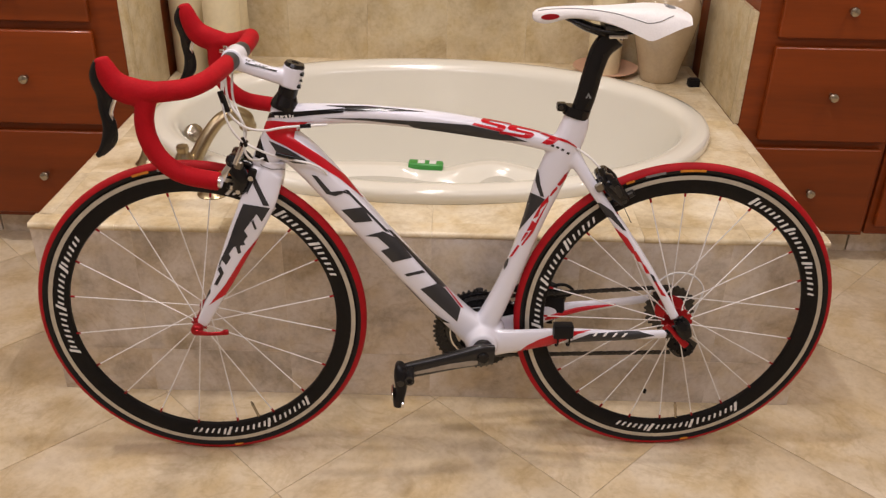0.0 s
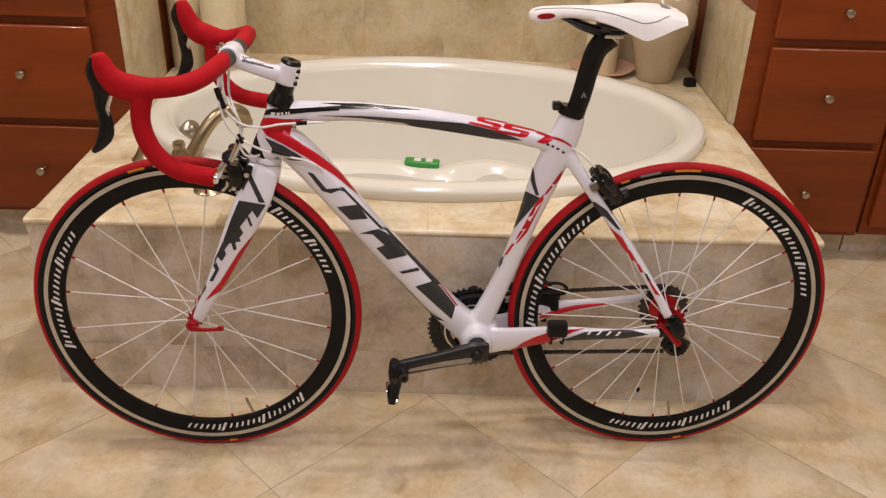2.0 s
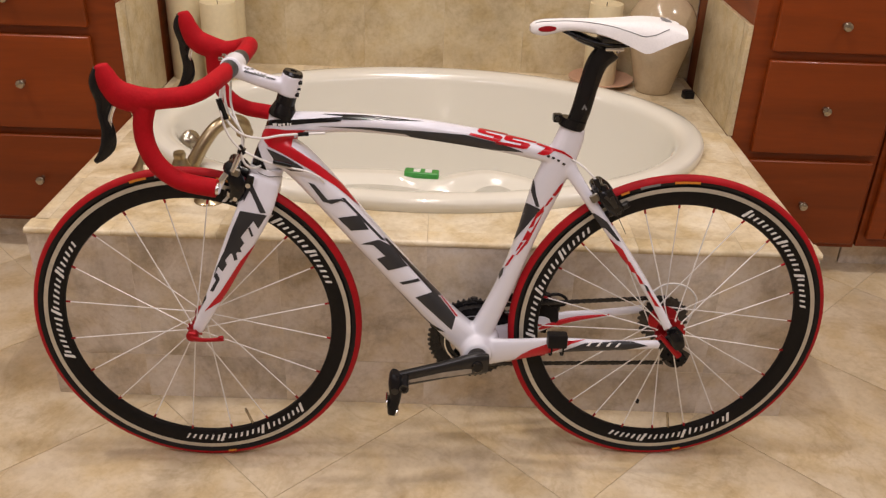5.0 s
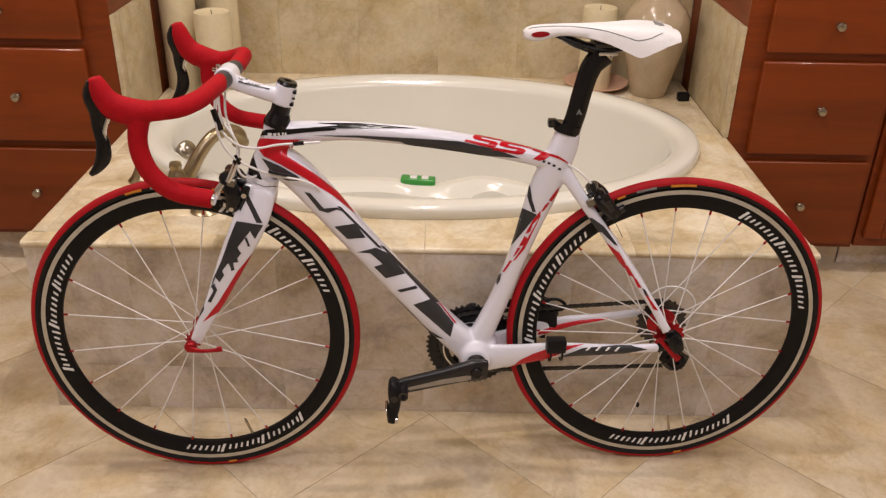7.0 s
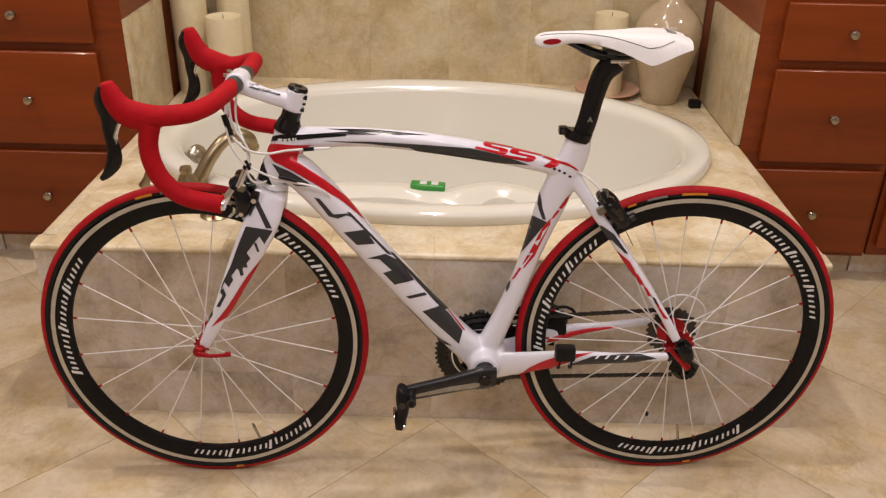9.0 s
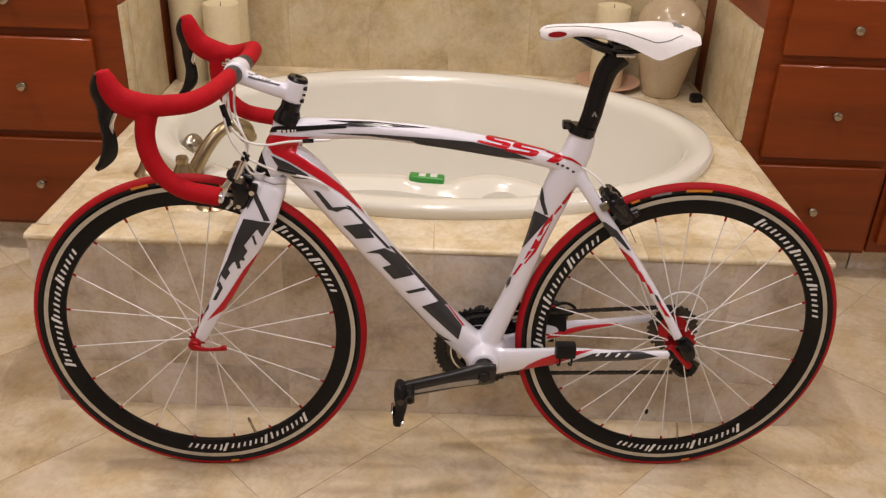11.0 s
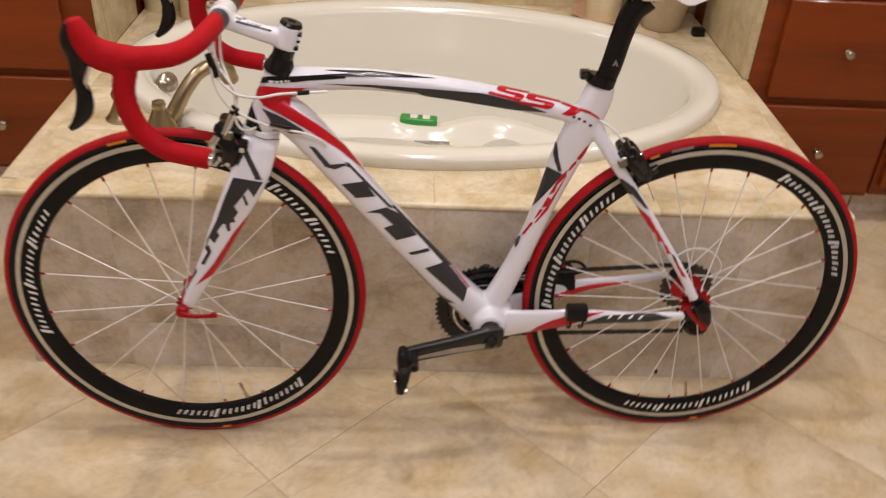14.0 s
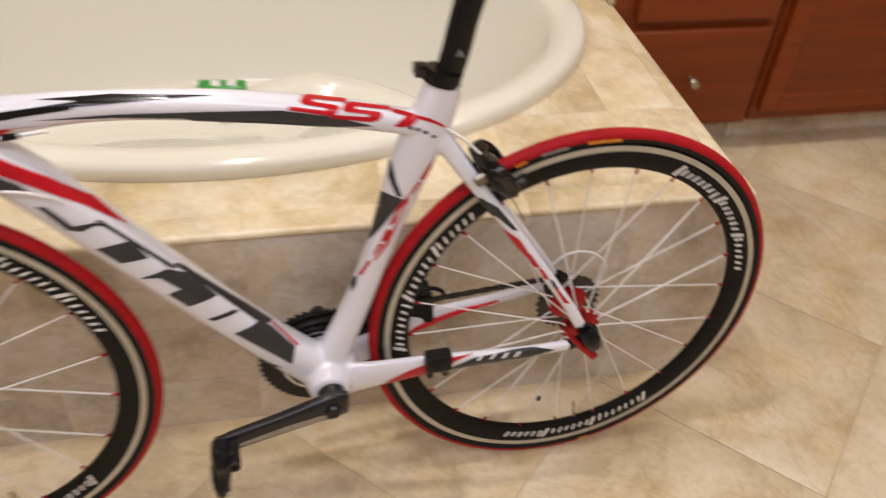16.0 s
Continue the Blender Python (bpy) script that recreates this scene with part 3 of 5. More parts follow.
def frame_skin():
    bm = bmesh.new()
    # head tube
    sweep(bm, [(.136, 0, .652, .027), (.150, 0, .690, .025), (.170, 0, .735, .025), (.184, 0, .774, .0225)], 20, 5)
    # arched top tube, deep at the head
    sweep(bm, [(.160, 0, .742, .030, .023), (.215, 0, .753, .0235, .020), (.320, 0, .7565, .0178, .019), (.460, 0, .7446, .0186, .020), (.600, 0, .7215, .0176, .020), (.715, 0, .694, .016, .018)], 20, 8, power=2.4)
    # down tube
    sweep(bm, [(.158, 0, .706, .032, .026), (.214, 0, .671, .0325, .028), (.3466, 0, .5121, .0298, .029), (.4768, 0, .3593, .0292, .030), (.559, 0, .275, .032, .033)], 22, 8, power=2.6)
    # seat tube
    sweep(bm, [(.7375, 0, .757, .0240, .020), (.727, 0, .716, .0290, .020), (.694, 0, .630, .030, .019), (.660, 0, .520, .0205, .019), (.620, 0, .400, .0205, .021), (.572, 0, .282, .026, .028)], 20, 8, power=2.3)
    # bottom bracket shell
    lathe(bm, [(.026, -.054), (.030, -.050), (.036, -.030), (.037, 0), (.036, .038), (.030, .043)], 28, "Y", BB)
    ball(bm, BB + Vector((.012, 0, .014)), .036, (1.1, .8, 1.0))
    for s in (-1, 1):
        sweep(bm, [(.590, s * .022, .264, .034, .016), (.640, s * .031, .2735, .0275, .012), (.740, s * .050, .297 + .003 * (s > 0), .0185, .009), (.850, s * .060, .303 + .008 * (s > 0), .012, .008), (.950, s * .066, .309 + .013 * (s > 0), .0105, .007)], 14, 8)
        sweep(bm, [(.728, s * .006, .688, .016, .010), (.765, s * .020, .632, .0125, .008), (.840, s * .038, .530, .0105, .0075), (.925, s * .055, .408, .0095, .007), (.962, s * .064, .346, .0105, .007)], 14, 8)
    return bm


frame_ob = baked(part("frame", frame_skin(), M_WHITE, bike, "glossy white carbon frame with an arched top tube"), .0032, 7)

for nm, mat, poly in (
        ("stripe", M_BLACKP, [(.144, .755), (.148, .764), (.209, .766), (.295, .773), (.292, .764), (.233, .759), (.178, .752)]),
        ("stripe", M_BLACKP, [(.256, .776), (.335, .776), (.447, .765), (.378, .765), (.292, .764), (.295, .772)]),
        ("stripe", M_GREY, [(.25, .753), (.335, .753), (.441, .747), (.526, .741), (.592, .726), (.642, .708), (.505, .719), (.448, .726), (.413, .741), (.334, .749)]),
        ("marking", M_REDP, [(0.6115, 0.7453), (0.5642, 0.7557), (0.5565, 0.7546), (0.5510, 0.7481), (0.5541, 0.7441), (0.5834, 0.7362), (0.5809, 0.733), (0.5382, 0.7427), (0.5345, 0.7384), (0.5856, 0.7259), (0.5944, 0.7273), (0.6000, 0.7346), (0.5967, 0.7385), (0.5668, 0.7456), (0.5696, 0.7489), (0.6112, 0.7407)]),
        ("marking", M_REDP, [(0.6675, 0.7307), (0.6156, 0.7424), (0.6075, 0.7409), (0.6019, 0.7342), (0.6056, 0.7303), (0.6369, 0.7237), (0.6343, 0.7205), (0.5887, 0.7281), (0.5851, 0.7236), (0.6383, 0.7136), (0.6478, 0.7144), (0.6544, 0.7211), (0.6512, 0.7253), (0.6189, 0.7325), (0.6218, 0.7359), (0.6667, 0.7262)]),
        ("marking", M_REDP, [(0.6702, 0.728), (0.7168, 0.711), (0.7351, 0.6995), (0.7393, 0.694), (0.72, 0.7044), (0.7024, 0.7113), (0.6912, 0.7029), (0.6812, 0.7013), (0.6681, 0.7048), (0.6852, 0.7169), (0.6667, 0.7239)]),
        ("swoosh", M_REDP, [(.14, .748), (.187, .744), (.25, .7455), (.305, .7475), (.225, .7445), (.199, .7275), (.198, .711), (.249, .675), (.29, .64), (.324, .593), (.279, .633), (.232, .665), (.186, .694), (.155, .711), (.142, .731)]),
        ("stripe", M_GREY, [(.151, .712), (.186, .695), (.217, .675), (.225, .665), (.196, .667), (.169, .681)]),
        ("stripe", M_BLACKP, [(.121, .676), (.129, .712), (.134, .728), (.134, .712), (.149, .662)]),
        ("marking", M_GREY, [(.228, .644), (.239, .641), (.264, .609), (.289, .611), (.302, .602), (.289, .607), (.272, .6), (.255, .605)]),
        ("marking", M_GREY, [(.283, .571), (.324, .577), (.343, .547), (.308, .544)]),
        ("marking", M_GREY, [(.289, .611), (.296, .61), (.376, .519), (.367, .522)]),
        ("marking", M_GREY, [(.327, .515), (.363, .525), (.388, .511), (.421, .467), (.382, .457), (.359, .483), (.376, .489), (.352, .513)]),
        ("marking", M_GREY, [(.405, .43), (.442, .439), (.447, .433), (.412, .425)]),
        ("stripe", M_GREY, [(.371, .522), (.379, .519), (.493, .391), (.479, .391)]),
        ("marking", M_GREY, [(.438, .395), (.473, .407), (.49, .393), (.522, .349), (.515, .318)]),
        ("marking", M_REDP, [(.489, .396), (.495, .391), (.528, .346), (.523, .347)]),
        ("stripe", M_BLACKP, [(0.404, 0.403), (0.433, 0.37), (0.465, 0.331), (0.501, 0.307), (0.478, 0.312), (0.455, 0.332), (0.422, 0.371)]),
        ("stripe", M_GREY, [(.668, .657), (.664, .629), (.667, .615), (.674, .595), (.681, .594), (.673, .620)]),
        ("stripe", M_GREY, [(.653, .608), (.666, .600), (.683, .591), (.626, .507), (.627, .526), (.639, .563)]),
        ("marking", M_REDP, [(.725, .648), (.718, .640), (.705, .619), (.711, .617), (.722, .632)]),
        ("marking", M_REDP, [(.704, .617), (.697, .608), (.691, .596), (.696, .598), (.707, .614)]),
        ("marking", M_REDP, [(.690, .599), (.676, .580), (.662, .548), (.672, .554), (.676, .570), (.690, .586)]),
        ("marking", M_REDP, [(.661, .545), (.651, .521), (.660, .524), (.668, .538)]),
        ("marking", M_REDP, [(.649, .518), (.640, .497), (.646, .503), (.655, .518)]),
        ("marking", M_REDP, [(.691, .588), (.684, .575), (.658, .520), (.641, .490), (.644, .490), (.663, .517)]),
        ("marking", M_REDP, [(.635, .488), (.621, .461), (.626, .463), (.639, .487)]),
        ("marking", M_GREY, [(.612, .457), (.62, .461), (.617, .445), (.611, .434)]),
        ("swoosh", M_REDP, [(.646, .257), (.663, .275), (.687, .290), (.715, .302), (.751, .309), (.792, .313), (.765, .304), (.740, .289), (.711, .276), (.688, .264)]),
        ("stripe", M_GREY, [(.738, .286), (.761, .297), (.790, .310), (.862, .3155), (.890, .315), (.923, .306), (.880, .297), (.808, .289)]),
        ("stripe", M_GREY, [(.779, .593), (.790, .592), (.815, .573), (.846, .530), (.838, .533), (.812, .560), (.800, .563)]),
        ("stripe", M_REDP, [(.815, .549), (.850, .517), (.862, .497), (.868, .482), (.858, .488), (.838, .512)]),
        ("marking", M_REDP, [(.858, .497), (.868, .492), (.884, .466), (.874, .470)]),
        ("marking", M_REDP, [(.880, .470), (.889, .462), (.900, .444), (.893, .445)]),
        ("marking", M_GREY, [(.900, .446), (.908, .440), (.917, .424), (.909, .428)]),
        ("marking", M_REDP, [(.908, .432), (.914, .428), (.938, .394), (.928, .398)])):
    decal(nm, poly, frame_ob, mat, step=.0032 if mat is M_REDP and nm == "marking" else .0042)
for poly in ([(0.166, 0.754), (0.165, 0.759), (0.174, 0.759), (0.172, 0.754)], [(0.176, 0.755), (0.175, 0.759), (0.182, 0.759), (0.18, 0.754)], [(0.184, 0.755), (0.183, 0.759), (0.187, 0.76), (0.188, 0.754)], [(0.192, 0.754), (0.191, 0.76), (0.195, 0.759), (0.194, 0.755)], [(0.196, 0.754), (0.197, 0.759), (0.199, 0.76), (0.2, 0.754)]):
    decal("marking", poly, frame_ob, M_PRINT, off=.0020, step=.002)
for x, z in ((.687, .7020), (.697, .6985), (.707, .6940), (.718, .6870)):
    decal("marking", [(x, z - .002), (x + .0015, z + .002), (x + .0070, z), (x + .0055, z - .004)], frame_ob, M_GREY, step=.002)
for x in (.795, .815, .835, .854):
    decal("marking", [(x, .3035), (x + .007, .3115), (x + .0125, .3120), (x + .0055, .3040)], frame_ob, M_PRINT, off=.0020)
part("stripe", sweep(bmesh.new(), [(.700, .0375, .284, .002, .002), (.725, .0395, .290, .0065, .003), (.79, .0465, .305, .0060, .003), (.867, .0530, .313, .0012, .002)], 10, 6), M_REDP, frame_ob, smooth=60)


def fork_skin():
    bm = bmesh.new()
    sweep(bm, [(.150, 0, .668, .029, .028), (.142, 0, .640, .032, .030), (.134, 0, .618, .028, .026)], 20, 5)
    for s in (-1, 1):
        sweep(bm, [(.143, s * .016, .645, .032, .016), (.124, s * .034, .590, .034, .013), (.085, s * .044, .510, .028, .011), (.040, s * .049, .415, .0185, .0095), (.004, s * .051, .345, .0135, .008), (-.005, s * .051, .326, .0115, .007)], 18, 8, power=2.2)
    return bm


fork = baked(part("fork", fork_skin(), M_WHITE, bike, "white carbon fork with charcoal and red flashes", m=STEER), .003, 6)
for nm, mat, poly in (
        ("stripe", M_GREY, [(0.121, 0.648), (0.147, 0.585), (0.136, 0.585), (0.127, 0.609), (0.118, 0.63)]),
        ("stripe", M_GREY, [(0.121, 0.648), (0.118, 0.63), (0.106, 0.605), (0.105, 0.611), (0.097, 0.604), (0.11, 0.637)]),
        ("stripe", M_GREY, [(0.098, 0.594), (0.148, 0.586), (0.131, 0.557), (0.123, 0.573), (0.097, 0.538), (0.103, 0.526), (0.087, 0.504), (0.075, 0.503), (0.064, 0.488), (0.067, 0.479), (0.057, 0.463), (0.049, 0.474), (0.042, 0.457), (0.037, 0.447), (0.045, 0.472), (0.063, 0.508), (0.082, 0.557)]),
        ("marking", M_GREY, [(0.112, 0.556), (0.116, 0.559), (0.121, 0.54), (0.117, 0.538)]),
        ("marking", M_GREY, [(0.078, 0.505), (0.086, 0.508), (0.088, 0.491), (0.082, 0.488)]),
        ("marking", M_GREY, [(0.089, 0.519), (0.094, 0.518), (0.097, 0.507), (0.09, 0.506)]),
        ("marking", M_GREY, [(0.039, 0.454), (0.046, 0.462), (0.051, 0.447), (0.036, 0.419), (0.029, 0.421), (0.043, 0.445)]),
        ("marking", M_GREY, [(0.021, 0.411), (0.02, 0.4), (0.005, 0.378), (0.009, 0.393)]),
        ("seam", M_GREY, [(.126, .671), (.138, .661), (.154, .655), (.179, .658), (.179, .6568), (.154, .6537), (.138, .6597), (.126, .6697)]),
        ("swoosh", M_REDP, [(.133, .538), (.127, .521), (.092, .449), (.061, .405), (.015, .372), (.05, .417), (.093, .486)])):
    decal(nm, poly, fork, mat, step=.0034)

for z0, z1, r0, r1 in ((.768, .776, .0262, .0258), (.776, .792, .0258, .0190), (.792, .808, .0182, .0182)):
    bm = bmesh.new()
    rod(bm, PIVOT + AXIS * ((z0 - .72) / .9563), PIVOT + AXIS * ((z1 - .72) / .9563), r0, 28, r1)
    part("headset_spacer", bm, M_BLACKP, bike, "gloss black spacer", m=STEER)


def stem_part():
    bm = bmesh.new()
    rod(bm, PIVOT + AXIS * .092, PIVOT + AXIS * .133, .0195, 24)
    sweep(bm, [(.194, 0, .824, .0165, .0170), (.150, 0, .834, .0132, .0150), (.096, 0, .854, .0145, .0170)], 18, 6, power=2.8)
    rod(bm, (.0925, -.018, .8595), (.0925, .034, .8595), .0200, 24)
    return bm


# the bar sits a little askew in the stem's clamp
BAR = pose(.0991, .0084, .868) @ Euler([radians(d) for d in (1.87, 2.88, -4.9)]).to_matrix().to_4x4() @ Matrix.Scale(.964, 4) @ Matrix.Translation((-.09, 0, -.86))
stem = baked(part("stem", stem_part(), M_WHITE, bike, "white handlebar stem", m=STEER), .0028, 3)
part("top_cap", lathe(bmesh.new(), [(.001, 0), (.0185, 0), (.0195, .003), (.0170, .008), (.007, .0085), (.006, .005), (.001, .005)], 24), M_BLACKP, stem, "round black cap",
     m=Matrix.Translation(PIVOT + AXIS * .131) @ AXIS.to_track_quat("Z", "Y").to_matrix().to_4x4())
for z in (.812, .823, .835):
    part("bolt", rod(bmesh.new(), (.204 + (z - .812) * .3, -.009, z), (.2150 + (z - .812) * .3, -.009, z - .002), .0042 if z != .823 else .0024, 10), M_BLACKP, stem)
for s in (-1, 1):
    for z in (.843, .871):
        part("bolt", rod(bmesh.new(), (.0705, s * .015 + .008, z + .003), (.0775, s * .015 + .008, z + .003), .0034, 10), M_CHROME, stem)
decal("marking", [(.116, .855), (.118, .858), (.174, .844), (.172, .841)], stem, M_GREY)

for poly in ([(0.118, 0.857), (0.116, 0.86), (0.12, 0.86), (0.12, 0.856)], [(0.12, 0.855), (0.122, 0.859), (0.126, 0.858), (0.123, 0.854)], [(0.126, 0.854), (0.129, 0.858), (0.132, 0.856), (0.132, 0.853)], [(0.133, 0.853), (0.134, 0.856), (0.138, 0.855), (0.135, 0.852)], [(0.138, 0.851), (0.141, 0.855), (0.144, 0.855), (0.141, 0.85)], [(0.144, 0.85), (0.147, 0.854), (0.149, 0.853), (0.15, 0.849)], [(0.15, 0.849), (0.149, 0.852), (0.156, 0.852), (0.153, 0.848)]):
    decal("marking", poly, stem, M_GREYPR, step=.002)

bar = part("handlebar", bmesh.new(), M_BARGREY, bike, "red-taped drop handlebar with a bare grey centre", m=BAR)


def bar_centre():
    return sweep(bmesh.new(), [(.094, -.080, .860, .0145), (.094, -.045, .860, .0168), (.094, .045, .860, .0168), (.094, .080, .860, .0145)], 20, 5, up=(0, 0, 1))


bar.data = mesh_of("handlebar", bar_centre(), M_BARGREY)


def tape_side(s):
    bm = bmesh.new()
    r = .0168
    up = .009 if s < 0 else -.009
    sweep(bm, [(.094, s * .046 + .010, .860, r), (.092, s * .110, .861, r), (.086, s * .160, .860, r), (.066, s * .197, .852 + up * .5, r + .0005), (.035, s * .210, .844 + up, r + .001), (.005, s * .212, .840 + up, r + .0015), (-.012, s * .213, .838 + up, r + .002)], 20, 8, up=(0, 0, 1))
    sweep(bm, [(.000, s * .212, .836, r + .001), (-.006, s * .213, .800, r), (-.001, s * .214, .765, r), (.018, s * .215, .731, r), (.055, s * .216, .707, r), (.119, s * .217, .699, r)], 20, 8)
    # brake hood
    sweep(bm, [(.018, s * .212, .842 + up, .018, .016), (-.015, s * .213, .842 + up * .7, .0240, .018), (-.040, s * .214, .850 + up * .5, .0240, .0175), (-.056, s * .215, .869 + up * .2, .0205, .0165), (-.064, s * .215, .889, .0170, .015), (-.068, s * .215, .904, .011, .011)], 18, 8)
    return bm


for s in (-1, 1):
    baked(part("bar_tape", tape_side(s), M_TAPE, bar, "bright red cork bar tape and brake hood"), .0026, 5)
    plug = bmesh.new()
    rod(plug, (.112, s * .217, .6995), (.1235, s * .217, .6985), .0125, 18, .010)
    part("end_plug", plug, M_CHROME, bar, "silver bar-end plug")
    bm = bmesh.new()
    sweep(bm, [(-.073, s * .215, .897, .0085, .011), (-.075, s * .216, .872, .0160, .0105), (-.068, s * .217, .842, .0150, .0085), (-.070, s * .219, .817, .0105, .0065), (-.064, s * .220, .790, .0125, .0060), (-.066, s * .221, .765, .0135, .0055), (-.079, s * .221, .743, .0085, .0048), (-.091, s * .221, .731, .0045, .0040)], 16, 8)
    part("brake_lever", bm, M_BLACKP, bar, "gloss black brake and shift lever", smooth=60)
    bm = bmesh.new()
    sweep(bm, [(-.052, s * .217, .835, .004, .005), (-.060, s * .219, .812, .004, .005), (-.057, s * .220, .797, .003, .004)], 10, 5)
    part("shift_paddle", bm, M_CHROME, bar, "small silver paddle")

# ---------------------------------------------------------------- wheels


def arc_strip(bm, r0, r1, a0, a1, y, n=8, dy=.0007, skew=0.0):
    """A flat curved bar on a wheel's flank."""
    loops = []
    for yy in (y, y + dy):
        for r in (r0, r1):
            loops.append([bm.verts.new((r * math.cos(radians(a + skew * (r == r1))), yy, r * math.sin(radians(a + skew * (r == r1))))) for a in (a0 + (a1 - a0) * i / n for i in range(n + 1))])
    o0, o1, i0, i1 = loops
    for i in range(n):
        bm.faces.new((o0[i], o0[i + 1], o1[i + 1], o1[i]))
        bm.faces.new((i0[i], i1[i], i1[i + 1], i0[i + 1]))
        bm.faces.new((o0[i], i0[i], i0[i + 1], o0[i + 1]))
        bm.faces.new((o1[i], o1[i + 1], i1[i + 1], i1[i]))
    bm.faces.new((o0[0], o1[0], i1[0], i0[0]))
    bm.faces.new((o0[n], i0[n], i1[n], o1[n]))
    return bm


def rim_flank(r):
    return -(.0066 + (r - .273) * .135)


def build_wheel(hub, m, marks, valve, phase, rear):
    bm = lathe(bmesh.new(), [(.3135, -.0094), (.3130, .0094), (.3035, .0102), (.294, .0098), (.279, .0078), (.2735, .0048), (.2720, 0), (.2735, -.0048), (.279, -.0078), (.294, -.0098), (.3035, -.0102)], 120, "Y", closed=True)
    wheel = part("rear_wheel" if rear else "front_wheel", bm, M_CARBON, bike, "deep black rim with white spokes and red tyre", m=m @ Matrix.Translation(hub), smooth=40)
    for s in (-1, 1):
        bm = lathe(bmesh.new(), [(.3042, s * .0100), (.3042, s * .0106), (.3128, s * .0104), (.3128, s * .0094)], 120, "Y", closed=True)
        part("brake_track", bm, M_TRACK, wheel, "worn cream brake track")
    cr, rr = .3240, .0120
    prof = [(cr + rr * math.cos(radians(a)), rr * .93 * math.sin(radians(a))) for a in range(-152, 153, 16)]
    bm = lathe(bmesh.new(), prof, 132, "Y", closed=True)
    tyre = part("tyre", bm, [M_RUBBER, M_REDTYRE], wheel, "black-walled tyre with red tread", smooth=60)
    for p in tyre.data.polygons:
        c = p.center
        if math.hypot(c.x, c.z) > cr + rr * .12:
            p.material_index = 1
    # printed orange and grey blocks on the sidewall
    for a0, a1, mt in (((86, 95, M_ORANGE), (100, 107, M_GREYPR), (111, 114, M_ORANGE), (280, 283, M_ORANGE)) if rear else ((103, 109, M_ORANGE), (93, 100, M_GREYPR), (74, 79, M_ORANGE), (277, 280, M_ORANGE))):
        bm = arc_strip(bmesh.new(), cr - .0030, cr + .0016, a0, a1, -.0131, 8)
        part("sidewall_print", bm, mt, wheel)
    # runs of pale bars on the rim
    for mid, span in marks:
        bm = bmesh.new()
        n = 22
        for i in range(n):
            a = mid + span * ((i + .5) / n - .5)
            tall = i in (0, 8, 15)
            r0, r1 = (.2788, .2985) if tall else (.2822, .2940 if i % 2 else .2926)
            if i in (7, 16):
                r1 += .004 if i == 16 else 0
                r0 -= .004 if i == 7 else 0
            w = span / n * (.24 if tall else .17)
            y = rim_flank((r0 + r1) / 2) - .0016
            arc_strip(bm, r0, r1, a + w, a - w, y, 2, .0012, skew=-2.0 if tall else -1.0)
        part("rim_marking", bm, M_PRINT, wheel, "pale lettering-sized bars")
    # hub
    hw = .062 if rear else .046
    fl = (-.036, .020) if rear else (-.034, .034)
    fr = .032 if rear else .0175
    bm = bmesh.new()
    lathe(bm, [(.009, -hw), (.012, -hw + .004), (.012, fl[0] - .006), (fr, fl[0] - .002), (fr, fl[0] + .002), (.013, fl[0] + .008), (.0125, 0), (.013, fl[1] - .008), (fr, fl[1] - .002), (fr, fl[1] + .002), (.012, fl[1] + .006), (.009, hw)], 28, "Y")
    part("hub", bm, M_REDANO, wheel, "red anodised hub")
    count = 24 if rear else 20
    for i in range(count):
        a = phase + 360 / count * i
        s = i % 2
        # the front is laced radially; the rear's drive side crosses on every other spoke
        lean_ = 85 if rear and i % 4 == 0 else 0
        s = 1 - s if rear else s
        p0 = Vector(((fr - .002) * math.cos(radians(a + lean_)), fl[s], (fr - .002) * math.sin(radians(a + lean_))))
        p1 = Vector((.266 * math.cos(radians(a)), (.0025 if s else -.0025), .266 * math.sin(radians(a))))
        part("spoke", rod(bmesh.new(), p0, p1, .00138, 6), M_SPOKE, wheel)
        d = (p1 - p0).normalized()
        part("spoke_head", ball(bmesh.new(), p0 + Vector((0, -.0025 if s == 0 else .0025, 0)), .0026, (1, 1, 1), 8, 6), M_SPOKE, wheel)
        part("nipple", rod(bmesh.new(), p1 - d * .002, p1 + d * .009, .0023, 8), M_REDANO, wheel)
    c, sn = math.cos(radians(valve)), math.sin(radians(valve))
    bm = rod(bmesh.new(), (.274 * c, 0, .274 * sn), (.240 * c, 0, .240 * sn), .0028, 10)
    rod(bm, (.240 * c, 0, .240 * sn), (.231 * c, 0, .231 * sn), .0035, 10, .002)
    part("valve", bm, M_NICKEL, wheel, "slim silver valve stem")
    # skewer
    bm = bmesh.new()
    if rear:
        lathe(bm, [(.001, -.079), (.008, -.079), (.0105, -.075), (.0105, -.066), (.001, -.066)], 18, "Y")
        sweep(bm, [(-.032, -.071, .012, .0042, .0035), (-.012, -.078, -.008, .0055, .004), (.011, -.081, -.031, .0075, .0045)], 12, 6)
    else:
        lathe(bm, [(.001, -.071), (.009, -.071), (.0120, -.067), (.0120, -.057), (.001, -.057)], 18, "Y")
        sweep(bm, [(0, -.070, -.002, .0070, .005), (.025, -.078, -.001, .0042, .0035), (.054, -.082, .003, .0042, .0035), (.060, -.082, .005, .0062, .0045), (.067, -.082, .006, .0058, .004)], 12, 6)
    part("quick_release", bm, M_REDANO, wheel, "red quick-release lever", smooth=60)
    if rear:
        bm = sweep(bmesh.new(), [(-.010, -.077, .020, .011, .006), (.001, -.080, .006, .0150, .008), (.010, -.080, -.012, .011, .006)], 16, 6)
        part("axle_cap", bm, M_BLACKP, wheel, "black axle cap")
    return wheel


